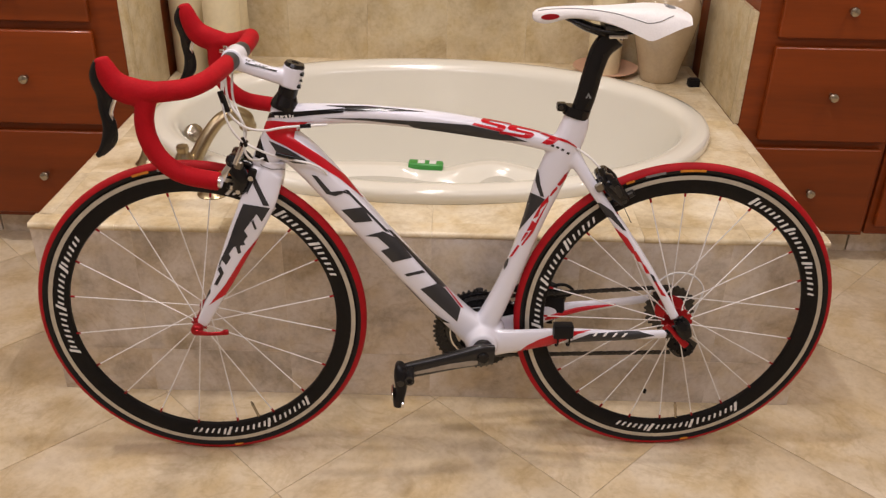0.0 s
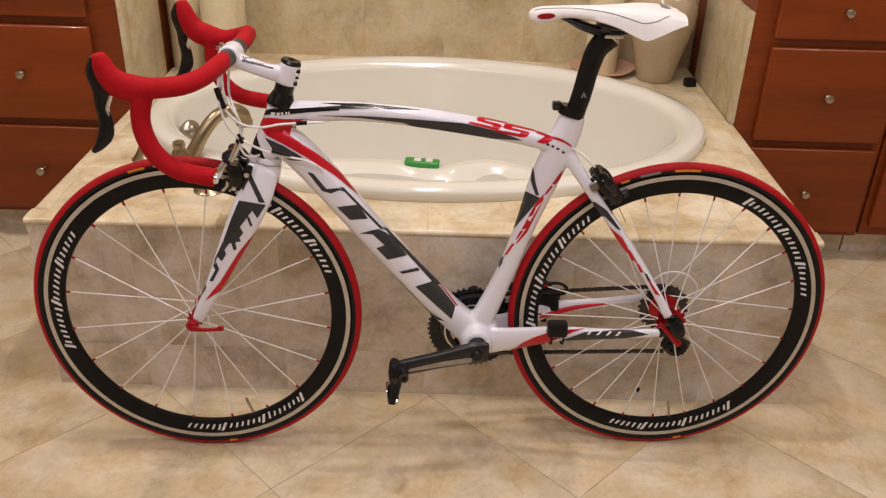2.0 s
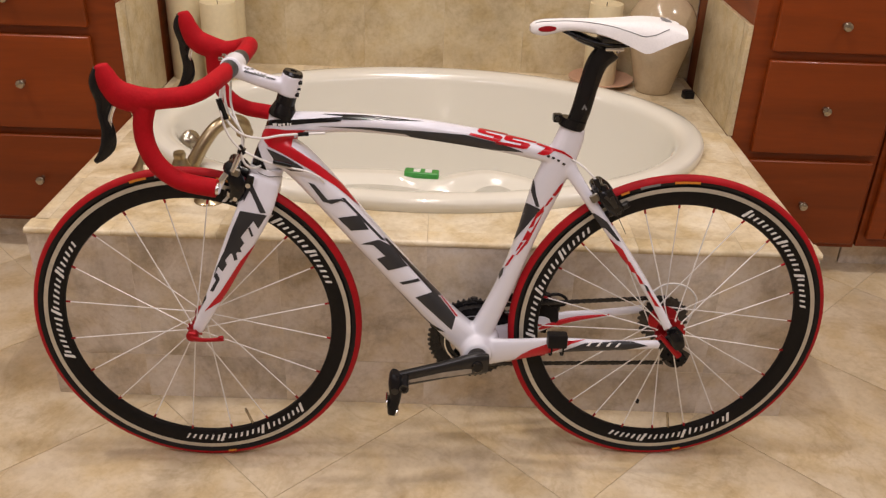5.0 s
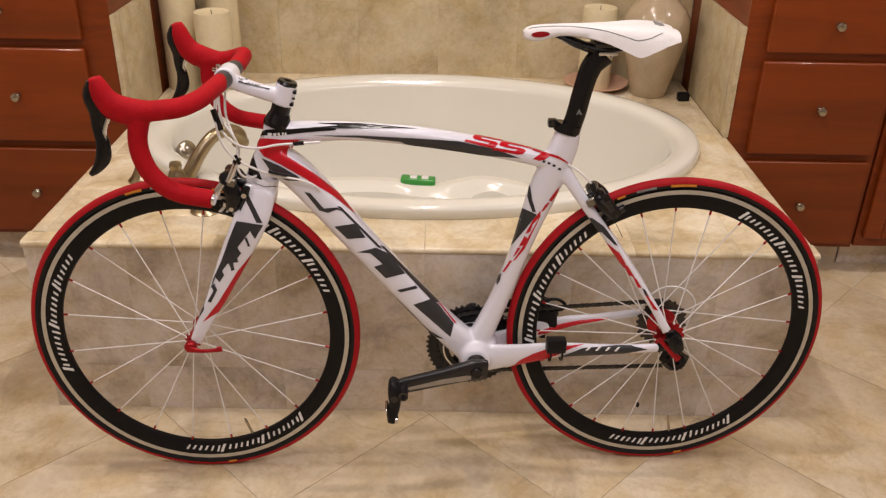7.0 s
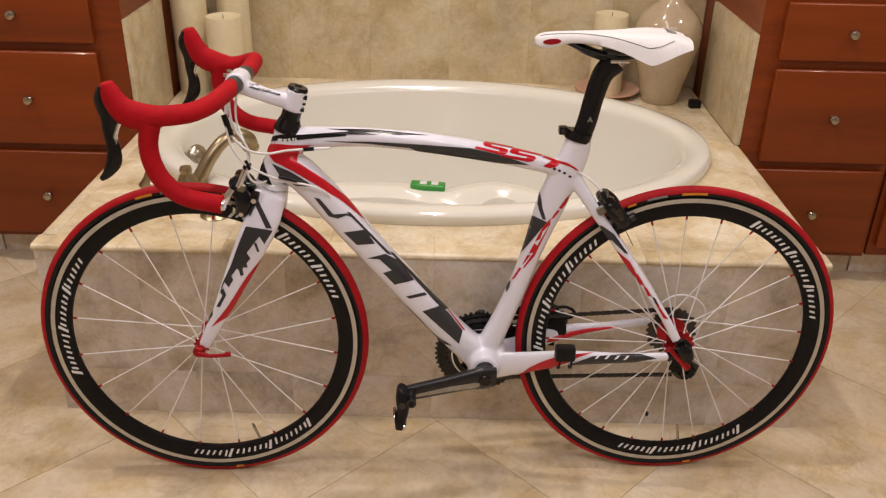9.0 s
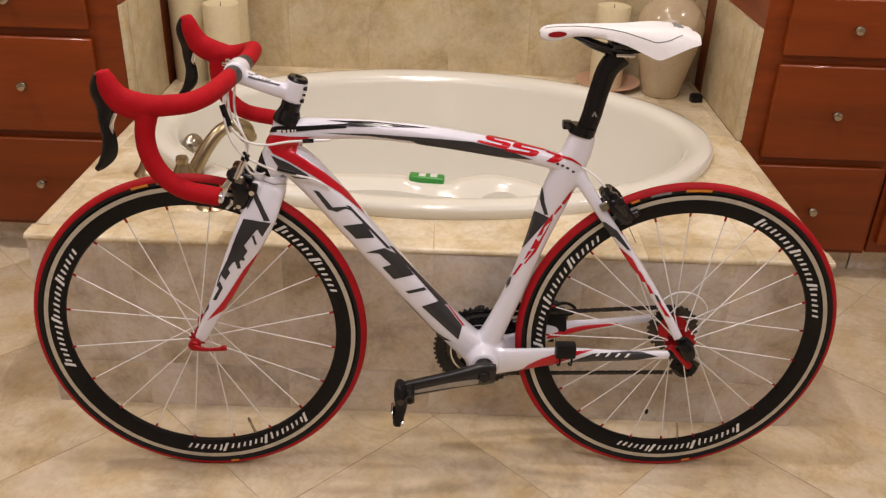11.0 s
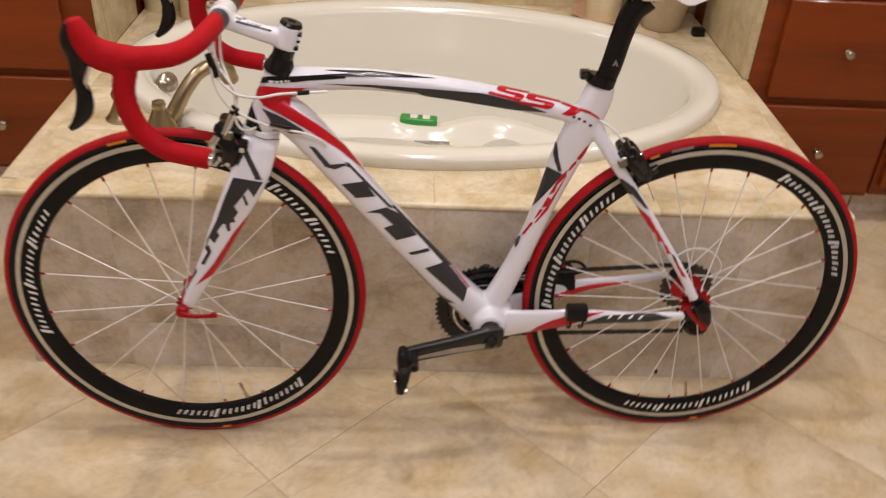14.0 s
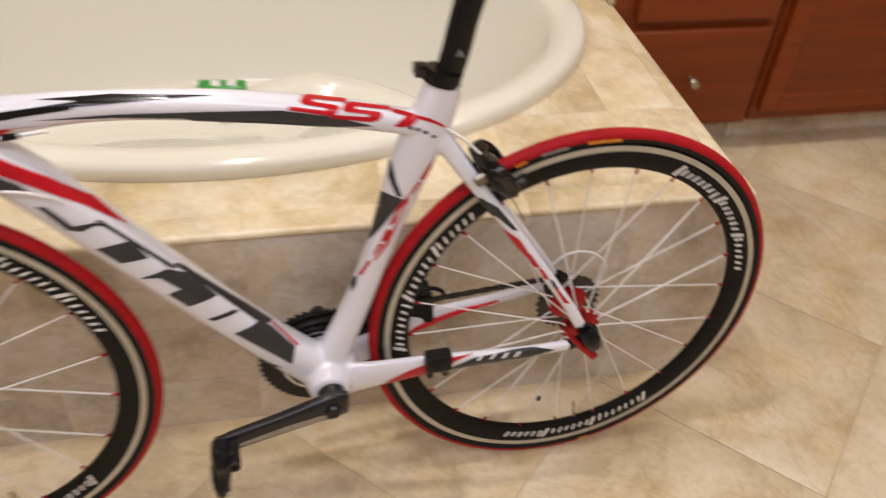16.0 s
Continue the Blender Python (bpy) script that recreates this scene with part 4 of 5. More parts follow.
front_wheel = build_wheel(FRONT_HUB, STEER, ((171, -57), (48, -57), (288.5, -57)), -69.8, 9.9, False)
rear_wheel = build_wheel(REAR_HUB, Matrix(), ((37.5, -57), (158.5, -57), (280, -57)), -80.9, 1.6, True)
a = radians(-101.6)
bm = box(bmesh.new(), -.0028, .0028, -.004, .003, -.0048, .0048, .001, 1)
part("spoke_magnet", bm, M_DARKBOX, rear_wheel, "small black spoke magnet", m=Matrix.Translation((.1936 * math.cos(a), -.011, .1936 * math.sin(a))) @ Matrix.Rotation(-a + radians(90), 4, "Y"))

for s in (-1, 1):
    bm = bmesh.new()
    sweep(bm, [(.944, s * .066, .307, .010, .0055), (.960, s * .066, .314, .013, .0045), (.979, s * .067, .325, .0175, .004), (.968, s * .066, .346, .011, .005)], 12, 5)
    part("dropout", bm, M_BLACKP, bike, "black alloy dropout")

# ---------------------------------------------------------------- drivetrain


def gear(bm, c, r, y0, y1, teeth, depth=.006, inner=0.0):
    """A toothed ring or disc."""
    n = teeth * 4
    prof = [0, 1, 1, 0]
    outer = [[], []]
    inn = [[], []]
    for k, y in enumerate((y0, y1)):
        for i in range(n):
            w = 2 * math.pi * i / n
            rr = r - depth * (1 - prof[i % 4])
            outer[k].append(bm.verts.new((c.x + rr * math.cos(w), y, c.z + rr * math.sin(w))))
            inn[k].append(bm.verts.new((c.x + inner * math.cos(w), y, c.z + inner * math.sin(w))))
    for i in range(n):
        j = (i + 1) % n
        bm.faces.new((outer[0][i], outer[0][j], outer[1][j], outer[1][i]))
        bm.faces.new((inn[0][j], inn[0][i], inn[1][i], inn[1][j]))
        bm.faces.new((outer[0][j], outer[0][i], inn[0][i], inn[0][j]))
        bm.faces.new((outer[1][i], outer[1][j], inn[1][j], inn[1][i]))
    return bm


crankset = part("crankset", bmesh.new(), M_GRAPH, bike, "graphite crankset with dark chainrings")
bm = lathe(bmesh.new(), [(.014, -.075), (.018, -.075), (.021, -.068), (.021, .05), (.014, .05)], 28, "Y", BB)
crankset.data = mesh_of("crankset", bm, M_GRAPH)
RING = BB + Vector((-.003, 0, -.0115))
part("chainring", gear(bmesh.new(), RING, .0990, .0425, .0455, 50, .005, .071), M_STEEL, crankset, "dark outer chainring")
part("chainring", gear(bmesh.new(), RING, .0740, .0350, .0375, 34, .005, .050), M_BLACKP, crankset, "dark inner chainring")
part("guard_ring", lathe(bmesh.new(), [(.0600, .0310), (.0630, .0300), (.0630, .0325), (.0600, .0325)], 60, "Y", RING, True), M_CHROME, crankset, "polished ring edge")
part("ring_plate", lathe(bmesh.new(), [(.066, .0395), (.0940, .0395), (.0940, .0425), (.066, .0425)], 72, "Y", RING, True), M_BLACKP, crankset, "gloss black plate between the rings", smooth=40)
for k in range(5):
    a = radians(20 + 72 * k)
    bm = sweep(bmesh.new(), [(BB.x + .018 * math.cos(a), .046, BB.z + .018 * math.sin(a), .013, .005), (BB.x + .088 * math.cos(a), .047, BB.z + .088 * math.sin(a), .008, .004)], 10, 3)
    part("spider_arm", bm, M_GRAPH, crankset)


def crank_arm(s):
    d = Vector((-.171, 0, -.023)) * (1 if s < 0 else -1)
    k = -s
    rows = [(-.021, .071, -.005, .0220, .009), (.002, .075, -.0035, .0255, .011), (.0236, .078, -.005, .0230, .011), (.0742, .083, -.0145, .0195, .0105), (.140, .088, -.0275, .0180, .0095), (.161, .090, -.0315, .0165, .009), (.171, .090, -.033, .010, .007)]
    bm = sweep(bmesh.new(), [(BB.x - k * x, s * y, BB.z + k * z, h, w) for x, y, z, h, w in rows], 18, 7, power=2.6)
    arm = part("crank_arm", bm, M_GRAPH, crankset, "graphite crank arm", smooth=60)
    if s < 0:
        part("axle_cap", lathe(bmesh.new(), [(.001, -.094), (.010, -.094), (.0125, -.091), (.0125, -.083), (.001, -.083)], 20, "Y", BB + Vector((-.002, 0, -.003))), M_BLACKP, crankset, "black axle cap")
        decal("polished_inlay", [(.556, .263), (.545, .2635), (.494, .2555), (.430, .2390), (.4164, .2345), (.430, .2320), (.495, .2440), (.545, .2510), (.556, .254)], arm, M_INLAY, "dull silver inlay", parent=crankset)
    return BB + d


PED = crank_arm(-1)
PED_R = crank_arm(1)


def pedal(c, s):
    bm = rod(bmesh.new(), (c.x, s * .088, c.z), (c.x, s * .150, c.z), .0075, 14)
    p = part("pedal", bm, M_STEEL, bike, "black clipless pedal hanging toe-down")
    bm = bmesh.new()
    y = s * .128
    sweep(bm, [(c.x + .002, y, c.z + .032, .0075, .012), (c.x - .001, y, c.z + .024, .0110, .018), (c.x + .001, y, c.z + .004, .0145, .022), (c.x + .001, y, c.z - .022, .0115, .022), (c.x - .004, y, c.z - .042, .0115, .024), (c.x - .005, y, c.z - .058, .0105, .022)], 14, 6, power=3.2)
    part("body", bm, M_DARKBOX, p, "black resin pedal body", smooth=40)
    part("hinge", rod(rod(bmesh.new(), (c.x + .018, y - .020, c.z + .006), (c.x + .018, y + .020, c.z + .006), .0095, 16), (c.x + .001, y, c.z + .010), (c.x + .016, y, c.z + .008), .009, 12), M_DARKBOX, p)
    part("hinge_cap", lathe(bmesh.new(), [(.006, 0), (.0098, 0), (.0098, .003), (.006, .003)], 18, "Y", (c.x + .018, y - .0225, c.z + .006), True), M_STEEL, p)
    part("cleat_plate", boxed(c.x - .0185, c.x - .0135, y - .018, y + .018, c.z - .044, c.z - .026, .002, 1), M_CHROME, p, "worn steel plate")
    part("toe_plate", boxed(c.x + .001, c.x + .0075, y - .024, y + .017, c.z - .058, c.z - .045, .002, 1), M_CHROME, p)
    return p


pedal(PED, -1)
pedal(PED_R, 1)

cass = part("cassette", gear(bmesh.new(), REAR_HUB, .0550, .0200, .0218, 25, .005, .018), M_STEEL, rear_wheel, "dark steel cassette", m=Matrix.Translation(-REAR_HUB))
for k, (r, tn) in enumerate(((.0510, 23), (.0445, 21), (.0405, 19), (.0365, 17), (.0330, 15), (.0295, 13), (.0260, 12), (.0245, 11))):
    part("sprocket", gear(bmesh.new(), REAR_HUB, r, .0240 + k * .0024, .0254 + k * .0024, tn, .0045, .016), M_STEEL, cass)


def chain():
    """Link plates along both runs and round the ring."""
    bm = bmesh.new()
    c2, rr = REAR_HUB, .034
    top0, top1 = Vector((BB.x + .002, .0365, BB.z + .0715)), Vector((c2.x + .004, .034, c2.z + .031))
    low0, low1 = Vector((1.004, .036, .201)), Vector((BB.x + .006, .0365, BB.z - .0745))
    pts = [top1.lerp(top0, i / 30) for i in range(31)]
    pts += [Vector((BB.x + .0715 * math.cos(radians(w)), .0365, BB.z + .0715 * math.sin(radians(w)))) for w in range(90, 281, 8)]
    pts += [low1.lerp(low0, i / 30) for i in range(31)]
    acc = [0.0]
    for a, b in zip(pts, pts[1:]):
        acc.append(acc[-1] + (b - a).length)
    n = int(acc[-1] / .0127)
    def at(dd):
        for i in range(len(acc) - 1):
            if acc[i + 1] >= dd:
                return pts[i].lerp(pts[i + 1], (dd - acc[i]) / max(acc[i + 1] - acc[i], 1e-6))
        return pts[-1]
    for k in range(n):
        a, b = at(k * .0127), at((k + 1) * .0127)
        w = .0032 if k % 2 else .0024
        for s in (-1, 1):
            sweep(bm, [(a.x, a.y + s * w, a.z, .0042, .0006), ((a.x + b.x) / 2, (a.y + b.y) / 2 + s * w, (a.z + b.z) / 2, .0030, .0006), (b.x, b.y + s * w, b.z, .0042, .0006)], 6, 2)
        rod(bm, (a.x, a.y - .0034, a.z), (a.x, a.y + .0034, a.z), .0026, 6)
    return bm


part("chain", chain(), M_STEEL, bike, "dark oiled steel chain", smooth=40)


def rear_mech():
    bm = bmesh.new()
    sweep(bm, [(.982, .066, .312, .013, .009), (.996, .072, .268, .018, .012), (1.018, .073, .222, .024, .014), (1.034, .068, .204, .019, .012)], 14, 6)
    ob = part("rear_derailleur", bm, M_BLACKP, bike, "black rear derailleur", smooth=60)
    part("cage", sweep(bmesh.new(), [(1.048, .044, .226, .014, .0022), (1.030, .043, .203, .021, .0022), (1.004, .042, .216, .015, .0022)], 12, 5), M_STEEL, ob)
    for x, z in ((1.006, .224), (1.030, .208)):
        part("jockey_wheel", gear(bmesh.new(), Vector((x, 0, z)), .0190, .032, .040, 11, .004, .004), M_DARKBOX, ob)
    part("adjuster", rod(bmesh.new(), (1.034, .070, .226), (1.043, .070, .246), .005, 12), M_BLACKP, ob)
    return ob


rear_mech()
bm = sweep(bmesh.new(), [(.680, .045, .372, .014, .007), (.700, .050, .345, .024, .008), (.728, .050, .318, .026, .008), (.746, .045, .296, .012, .006)], 14, 6)
rod(bm, (.640, .018, .372), (.690, .045, .362), .009, 12)
sweep(bm, [(.664, .046, .378, .006, .010), (.700, .048, .362, .005, .010), (.735, .048, .340, .004, .008)], 10, 5)
part("front_derailleur", bm, M_DARKBOX, bike, "black front derailleur", smooth=60)

part("cable_loop", sweep(bmesh.new(), [(.712, .046, .342, .0035), (.719, .047, .354, .0035), (.733, .048, .3635, .0035), (.752, .048, .364, .0035), (.768, .048, .353, .0035), (.764, .048, .341, .0035), (.745, .047, .337, .0035), (.722, .046, .334, .0035)], 8, 6), M_RUBBER, bike, "black looped cable end", smooth=80)

# ---------------------------------------------------------------- brakes and cables


def caliper(m, rear):
    """A dual-pivot caliper; its bolt lies at the origin, z points away from the hub, x along the tyre."""
    ob = part("rear_brake" if rear else "front_brake", rod(bmesh.new(), (-.014, 0, .002), (.018, 0, .002), .010, 16), M_BLACKP, bike, "gloss black and silver brake caliper", m=m)
    d = 1 if rear else -1
    px = .026 if rear else .008
    for s in (-1, 1):
        bm = bmesh.new()
        sweep(bm, [(d * .012, s * .002, .012, .012, .012), (d * .014, s * .028, .010, .011, .014), (px * .8, s * .0365, -.014, .011, .016), (px, s * .029, -.044, .0095, .013)], 12, 6, up=(1, 0, 0), power=2.6)
        part("arm", bm, M_BLACKP, ob, smooth=50)
        part("brake_pad", boxed(px - .026, px + .026, s * .0175 - .005, s * .0175 + .005, -.050, -.037, .002, 1), M_DARKBOX, ob, "black brake pad")
        part("pad_holder", boxed(px - .020, px + .022, s * .0250 - .003, s * .0250 + .003, -.048, -.036, .002, 1), M_STEEL if rear else M_CHROME, ob, "metal pad holder")
        part("pad_bolt", rod(bmesh.new(), (px, s * .024, -.042), (px, s * .041, -.042), .0045, 12), M_STEEL if rear else M_CHROME, ob)
    bm = bmesh.new()
    sweep(bm, [(d * .020, -.002, .004, .010, .009), (d * .021, -.026, .012, .010, .009), (d * .018, -.036, .018, .008, .008)], 12, 5, up=(1, 0, 0), power=2.6)
    part("cable_arm", bm, M_BLACKP, ob, smooth=60)
    # silver plates over the pivots
    part("pivot_plate", boxed(-.012, .006, -.0440, -.038, .002, .021, .003, 1), M_SATIN, ob, "dark satin metal plate")
    part("pivot_plate", boxed(.018, .034, -.0475, -.041, -.008, .016, .003, 1), M_BLACKP, ob)
    part("pivot_bolt", rod(bmesh.new(), (.026, -.044, -.004), (.026, -.0500, -.004), .0050, 12), M_STEEL if rear else M_CHROME, ob)
    if rear:
        bm = rod(bmesh.new(), (.012, -.036, .006), (.014, -.034, .032), .0042, 10)
        rod(bm, (.0135, -.034, .028), (.0150, -.033, .044), .0062, 12)
        part("barrel_adjuster", bm, M_BLACKP, ob)
        part("cable_tail", rod(bmesh.new(), (.020, -.046, -.040), (.018, -.047, -.085), .0008, 6), M_STEEL, ob)
    else:
        bm = rod(bmesh.new(), (-.009, -.040, .012), (-.003, -.036, .050), .0058, 14)
        part("barrel_adjuster", bm, M_CHROME, ob, "polished barrel adjuster")
        part("adjuster_ring", rod(bmesh.new(), (-.003, -.036, .050), (-.0015, -.035, .062), .0070, 14), M_BLACKP, ob)
    part("release_lever", sweep(bmesh.new(), [(d * .018, -.044, .006, .006, .003), (d * .024, -.046, -.012, .0065, .003), (d * .024, -.046, -.026, .004, .002)], 8, 4), M_STEEL if rear else M_CHROME, ob)
    return ob


caliper(STEER @ pose(.093, 0, .654, 0, 16.5, 0), False)
caliper(pose(.793, 0, .616, 0, -31, 0), True)


def cable(name, pts, r, mat, label=""):
    return part(name, sweep(bmesh.new(), [(*p, r) for p in pts], 8, 7, up=(.3, 1, .2)), mat, bike, label, smooth=80)


HOUS = "white cable housing"
cable("brake_cable", [(.075, -.020, .842), (.078, -.050, .790), (.108, -.060, .752), (.145, -.046, .737), (.187, -.034, .740), (.262, -.0245, .742)], .0024, M_HOUSING, HOUS)
cable("shift_cable", [(.080, -.032, .840), (.080, -.062, .780), (.102, -.066, .730), (.145, -.052, .697), (.180, -.044, .682), (.222, -.042, .673), (.248, -.038, .660), (.258, -.030, .645)], .0022, M_HOUSING, HOUS)
cable("shift_cable", [(.084, .030, .838), (.088, -.010, .790), (.110, -.045, .742), (.112, -.060, .700), (.128, -.050, .680), (.150, .010, .672)], .0022, M_HOUSING, HOUS)
cable("brake_cable", [(.072, .018, .842), (.084, -.036, .795), (.108, -.056, .762), (.114, -.048, .738), (.109, -.038, .716)], .0024, M_HOUSING, HOUS)
cable("brake_cable", [(.730, -.010, .697), (.744, -.020, .692), (.762, -.028, .681), (.784, -.033, .660)], .0022, M_HOUSING, HOUS)
cable("derailleur_cable", [(.935, .066, .322), (.967, .072, .364), (1.001, .074, .380), (1.040, .074, .371), (1.064, .073, .342), (1.058, .072, .306), (1.042, .070, .252), (1.040, .070, .240)], .0022, M_HOUSING, HOUS)
for p, q in (((.074, -.050, .812), (.086, -.058, .775)), ((.166, -.050, .694), (.200, -.0455, .684)), ((.108, -.062, .728), (.116, -.062, .712)), ((.212, -.031, .7405), (.232, -.029, .7415))):
    part("cable_sleeve", rod(bmesh.new(), p, q, .0058 if p[2] > .8 else .0040, 12), M_BLACKP, bike, "black inline cable adjuster")

# ---------------------------------------------------------------- sensor, post and saddle
bm = box(bmesh.new(), .711, .753, -.079, -.055, .303, .335, .006, 2)
sensor = part("speed_sensor", bm, M_DARKBOX, bike, "black speed sensor strapped to the chainstay")
for x in (.722, .746):
    bm = lathe(bmesh.new(), [(.0205, -.002), (.0215, -.002), (.0215, .002), (.0205, .002)], 20, "X", (x, -.050, .295), True)
    part("cable_tie", bm, M_DARKBOX, sensor)

bm = sweep(bmesh.new(), [(.7335, 0, .755, .0190, .0135), (.7435, 0, .790, .0192, .0135), (.7535, 0, .840, .0192, .0132), (.7655, 0, .880, .0208, .0132), (.787, 0, .905, .0240, .0130)], 20, 8)
post = part("seat_post", bm, M_BLACKP, bike, "gloss black aero seat post", smooth=70)
decal("marking", [(.741, .792), (.746, .803), (.752, .792), (.748, .792), (.746, .797), (.744, .792)], post, M_GREYPR)
bm = sweep(bmesh.new(), [(.727, 0, .753, .0260, .0225), (.7315, 0, .770, .0255, .0220)], 24, 3)
box(bm, .690, .708, -.010, .010, .764, .780, .004, 2)
clamp = part("seat_clamp", bm, M_BLACKP, bike, "black seat collar")
part("clamp_bolt", rod(bmesh.new(), (.697, -.013, .773), (.697, .013, .773), .0045, 10), M_STEEL, clamp)


STATIONS = [(.634, .008, .946, .008), (.642, .016, .952, .018), (.660, .019, .956, .024), (.700, .020, .958, .016), (.745, .025, .959, .020), (.785, .038, .960, .030), (.818, .053, .962, .045), (.840, .062, .963, .053), (.862, .066, .962, .043), (.888, .065, .959, .028), (.912, .058, .953, .015)]


def saddle_top(x, w, top, drop, u):
    au = abs(u)
    y = w * math.copysign(min(1.0, 1.12 * au - .12 * au ** 3), u)
    return x, y, top - drop * (.10 * au ** 2 + .90 * au ** 6) - .003 * math.exp(-(u / .12) ** 2) * (x > .70)


def saddle_shell():
    """Lofted from nose to tail: half width, crown height, edge drop."""
    bm = bmesh.new()
    rings = []
    for x, w, top, drop in smooth_line(STATIONS, 5):
        ring = []
        for k in range(25):
            u = -1 + 2 * k / 24
            ring.append(bm.verts.new(saddle_top(x, w, top, drop, u)))
        for k in range(23, 0, -1):
            u = -1 + 2 * k / 24
            ring.append(bm.verts.new((x, w * .92 * u, top - drop * .92 - (.004 if abs(u) > .8 else -.004))))
        rings.append(ring)
    for a, b in zip(rings, rings[1:]):
        for k in range(len(a)):
            j = (k + 1) % len(a)
            bm.faces.new((a[k], a[j], b[j], b[k]))
    bm.faces.new(rings[0])
    bm.faces.new(rings[-1])
    return bm


saddle = part("saddle", saddle_shell(), M_SADDLE, bike, "slim white racing saddle with a grey piping line", smooth=70)
decal("badge", [(.6635 + .0165 * math.cos(w), .9425 + .0055 * math.sin(w) + .05 * .0165 * math.cos(w)) for w in (2 * math.pi * i / 18 for i in range(18))], saddle, M_REDANO, "small dark red oval badge", step=.005)
for s in (-1, 1):
    rows = []
    for x, w, top, drop in smooth_line(STATIONS, 5)[5:-6]:
        u = s * float(np.interp(x, [.64, .70, .745, .80, .83, .86, .89, .91], [.55, .62, .74, .84, .87, .84, .70, .50]))
        p = saddle_top(x, w, top, drop, u)
        rows.append((p[0], p[1], p[2] + .0003, .0008))
    part("piping", sweep(bmesh.new(), rows[::2], 6, 4, up=(0, .5, 1)), M_GREYPR, saddle, smooth=80)
bm = sweep(bmesh.new(), [(.878, 0, .9605, .003, .022), (.890, 0, .9575, .003, .018)], 10, 3)
part("rear_print", bm, M_GREYPR, saddle)
for s in (-1, 1):
    bm = sweep(bmesh.new(), [(.690, s * .012, .941, .004), (.725, s * .020, .928, .0036), (.765, s * .022, .918, .0036), (.815, s * .022, .917, .0036), (.855, s * .028, .935, .0036)], 10, 6)
    part("rail", bm, M_BLACKP, saddle, "black saddle rail", smooth=80)
bm = sweep(bmesh.new(), [(.690, 0, .945, .006, .013), (.730, 0, .925, .009, .016), (.768, 0, .912, .009, .014)], 12, 5)
part("rail_bridge", bm, M_BLACKP, saddle, smooth=60)
bm = box(bmesh.new(), .772, .808, -.024, .024, .905, .912, .003, 2)
cl = part("saddle_clamp", bm, M_CHROME, bike, "silver saddle clamp")
part("upper_plate", box(bmesh.new(), .764, .806, -.026, .026, .920, .928, .003, 2), M_STEEL, cl)
for x in (.772, .802):
    part("bolt", rod(bmesh.new(), (x, 0, .898), (x, 0, .932), .0034, 10), M_CHROME, cl)

# the frame and all it carries sit a touch higher and smaller than drawn above
FIT = Matrix.Translation((.4557, 0, .562)) @ Matrix.Scale(.988, 4) @ Matrix.Translation((-.45, 0, -.55))
SEAT = Matrix.Translation((.006, 0, .001))
for ob in bike.children:
    if ob not in (front_wheel, rear_wheel, bar):
        ob.matrix_basis = FIT @ (SEAT if ob in (post, clamp, saddle, cl) else Matrix()) @ ob.matrix_basis

# ---------------------------------------------------------------- tiles
TILE = .4572
u0, v0, step = 1.258, 1.440, TILE * math.sqrt(2)
FLOOR_TILE = mesh_of("tile", boxed(-TILE / 2 + .0010, TILE / 2 - .0010, -TILE / 2 + .0010, TILE / 2 - .0010, -.009, 0, .0008, 2), M_FLOOR)
for i in range(-12, 14):
    for j in range(-12, 14):
        u, v = u0 + (i + .5) * step, v0 + (j + .5) * step
        x, y = (u - v) / 2, (u + v) / 2
        if WEST - .2 < x < EAST + .2 and SOUTH - .2 < y < NORTH - .25:
            if L_END + .35 < x < R_END - .35 and y > FRONT + .4:
                continue
            m = pose(x, y, 0, 0, 0, 45 + 90 * ((i * 7 + j * 3) % 4))
            half = TILE / math.sqrt(2)
            if WEST < x - half and x + half < EAST and SOUTH < y - half and y + half < NORTH:
                t = new("tile", FLOOR_TILE)
            else:
                # cut to the walls
                bm = bmesh.new()
                bm.from_mesh(FLOOR_TILE)
                inv = m.inverted()
                for p, d in (((WEST, 0, 0), (-1, 0, 0)), ((EAST, 0, 0), (1, 0, 0)), ((0, SOUTH, 0), (0, -1, 0)), ((0, NORTH, 0), (0, 1, 0))):
                    bmesh.ops.bisect_plane(bm, geom=bm.verts[:] + bm.edges[:] + bm.faces[:], plane_co=inv @ Vector(p), plane_no=inv.to_3x3() @ Vector(d), clear_outer=True)
                if len(bm.verts) < 3:
                    bm.free()
                    continue
                t = new("tile", mesh_of("tile", bm, M_FLOOR))
            t.matrix_basis = m
            t.parent = floor

DT = .2315
for i in range(-4, 4):
    x0, x1 = -.105 + DT * i, -.105 + DT * (i + 1)
    x0, x1 = max(x0, L_END + .034), min(x1, R_END - .031)
    if x1 - x0 < .02:
        continue
    for j in range(6):
        y0, y1 = FRONT + .0465 + DT * j, min(FRONT + .0465 + DT * (j + 1), NORTH)
        bm = deck_tile(x0, x1, y0, y1)
        if bm and y1 - y0 > .02:
            part("deck_tile", bm, M_TILE, surround, m=SUR)


def bullnose(length, out=.05, th=.0125):
    """An edging tile along x, rounded on its front edge at y = 0."""
    bm = bmesh.new()
    prof = [(out, -th), (.001, -th), (.0, -th + .001), (.0, -.0075), (.0012, -.004), (.004, -.0012), (.009, 0), (out, 0)]
    rows = []
    for x in (.0003, length - .0003):
        rows.append([bm.verts.new((x, y, z)) for y, z in prof])
    for k in range(len(prof)):
        q = (k + 1) % len(prof)
        bm.faces.new((rows[0][k], rows[0][q], rows[1][q], rows[1][k]))
    bm.faces.new(rows[0])
    bm.faces.new(rows[1])
    return bm


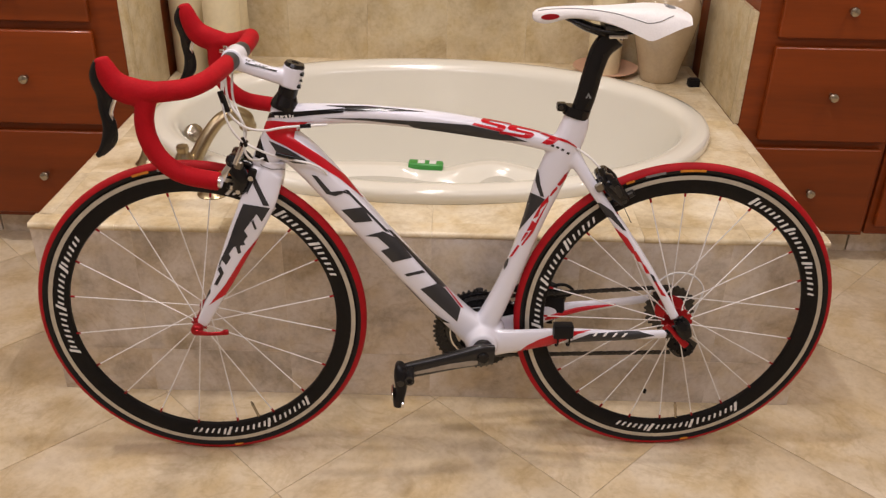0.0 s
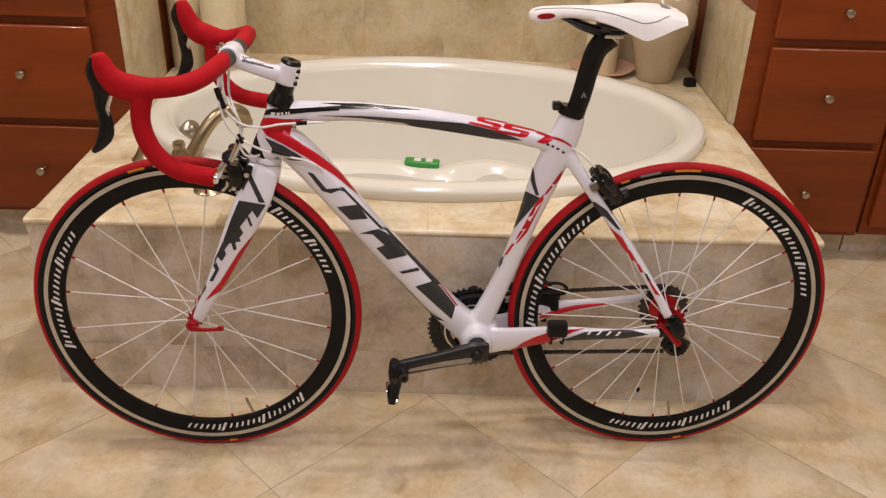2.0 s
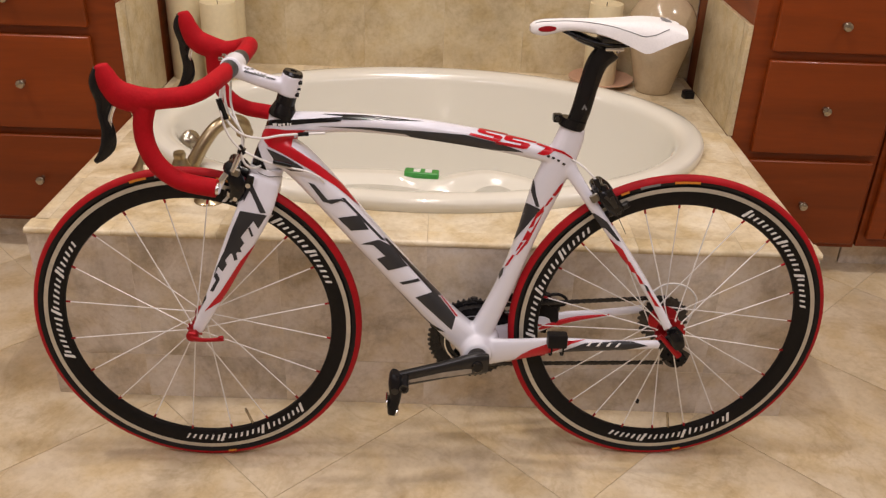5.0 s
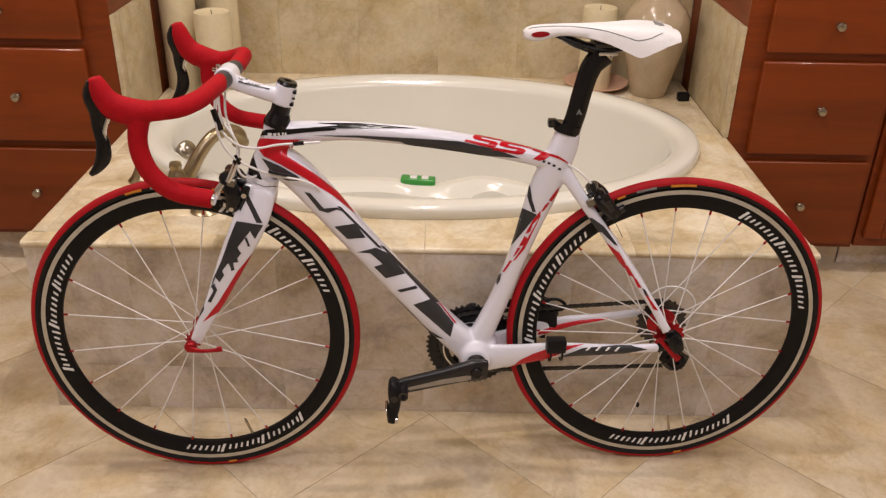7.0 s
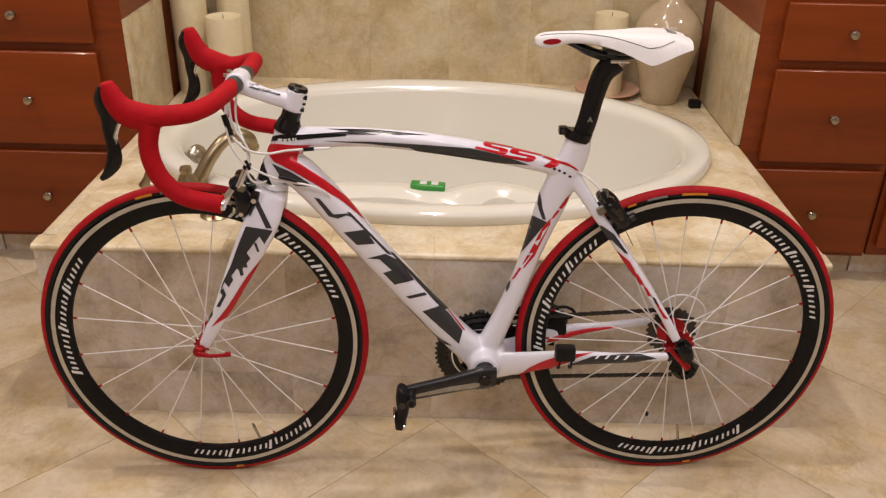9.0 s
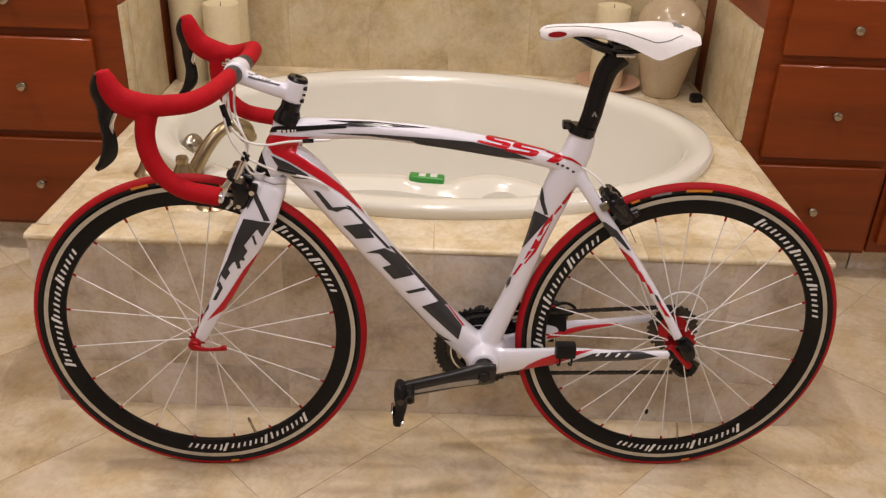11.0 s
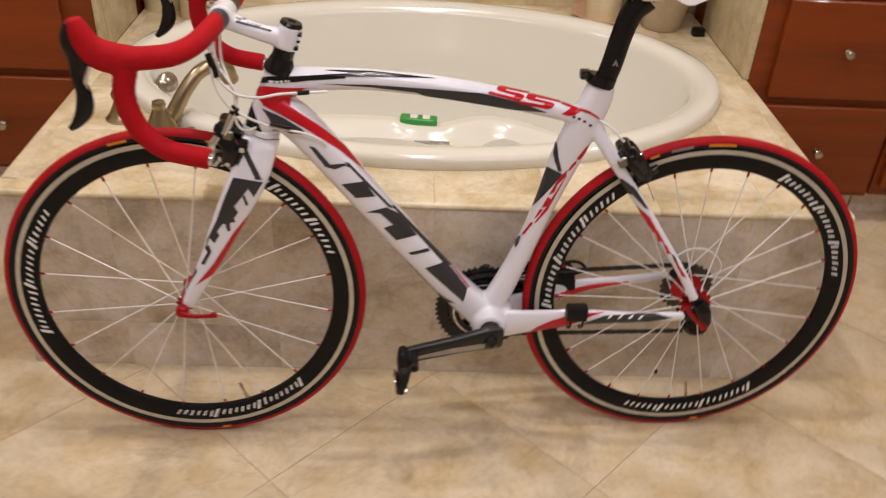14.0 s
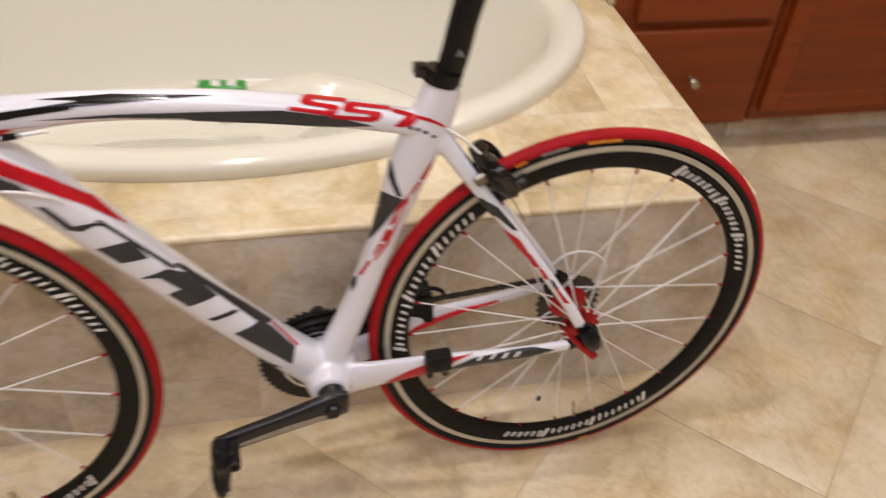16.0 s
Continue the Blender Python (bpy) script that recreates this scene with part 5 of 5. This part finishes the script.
xs = [L_END - .003] + [-.105 + DT * i for i in range(-3, 4)] + [R_END + .003]
for a, b in zip(xs, xs[1:]):
    part("edge_tile", bullnose(b - a, .0503), M_TILE, surround, m=SUR @ pose(a, FRONT - .0035, DECK), smooth=60)
for side in (-1, 1):
    xe = R_END + .003 if side > 0 else L_END - .003
    for j in range(3):
        y0, y1 = FRONT + .0445 + .2255 * j, FRONT + .0445 + .2255 * (j + 1)
        m = SUR @ (pose(xe, y0, DECK, 0, 0, 90) if side > 0 else pose(xe, y1, DECK, 0, 0, -90))
        part("edge_tile", bullnose(y1 - y0, .0338 if side > 0 else .0368), M_TILE, surround, m=m, smooth=60)

FT = .330
for z0, z1 in ((.0, .121), (.121, DECK - .0118)):
    for i in range(-3, 3):
        a, b = -.105 + FT * i, -.105 + FT * (i + 1)
        a, b = max(a, L_END), min(b, R_END)
        if b - a > .02:
            part("face_tile", boxed(a, b, FRONT, FRONT + .009, z0 + .0004, z1 - .0004, .0002, 1), M_FACE, surround, m=SUR)
    for side in (L_END, R_END - .009):
        for j in range(3):
            y0, y1 = FRONT + .009 + .2365 * j, FRONT + .009 + .2365 * (j + 1)
            part("face_tile", boxed(side, side + .009, y0 + .0012, y1 - .0012, z0 + .0012, z1 - .0012, .0012, 1), M_FACE, surround, m=SUR)

for xa, xb in ((L_END + .0102, L_END + .0334), (R_END - .0304, R_END - .0102)):
    part("deck_tile", boxed(xa, xb, CAB + .0012, NORTH - .011, DECK - .014, DECK - .0003, .0004, 1), M_TILE, surround, m=SUR)

# side splashes beside the cabinets
for nm, xa, xb in (("side_splash", L_END - .004, L_END + .010), ("side_splash", R_END - .010, R_END + .004)):
    ob = tagged(empty(nm, pose((xa + xb) / 2, 2.88, DECK)), "travertine tile side splash at the end of the tub", "tile splash", kind="structure")
    for y0, y1 in ((CAB - .004, CAB + .039), (CAB + .039, 3.040 if xa < 0 else 3.157)):
        part("splash_tile", boxed((xa - xb) / 2, (xb - xa) / 2, y0 - 2.88 + .001, y1 - 2.88 - .001, 0, .322, .003, 2), M_SIDE, ob)

for k in range(4):
    for i in range(-5, 4):
        a, b = .18 + .27 * i, .18 + .27 * (i + 1)
        a, b = max(a, L_END), min(b, R_END)
        if b - a > .02:
            z0 = DECK + .33 * k
            part("wall_tile", boxed(a + .0002, b - .0002, NORTH - .010, NORTH - .0005, z0 + .0002, z0 + .3298, .0003, 1), M_SPLASH, wall_north)
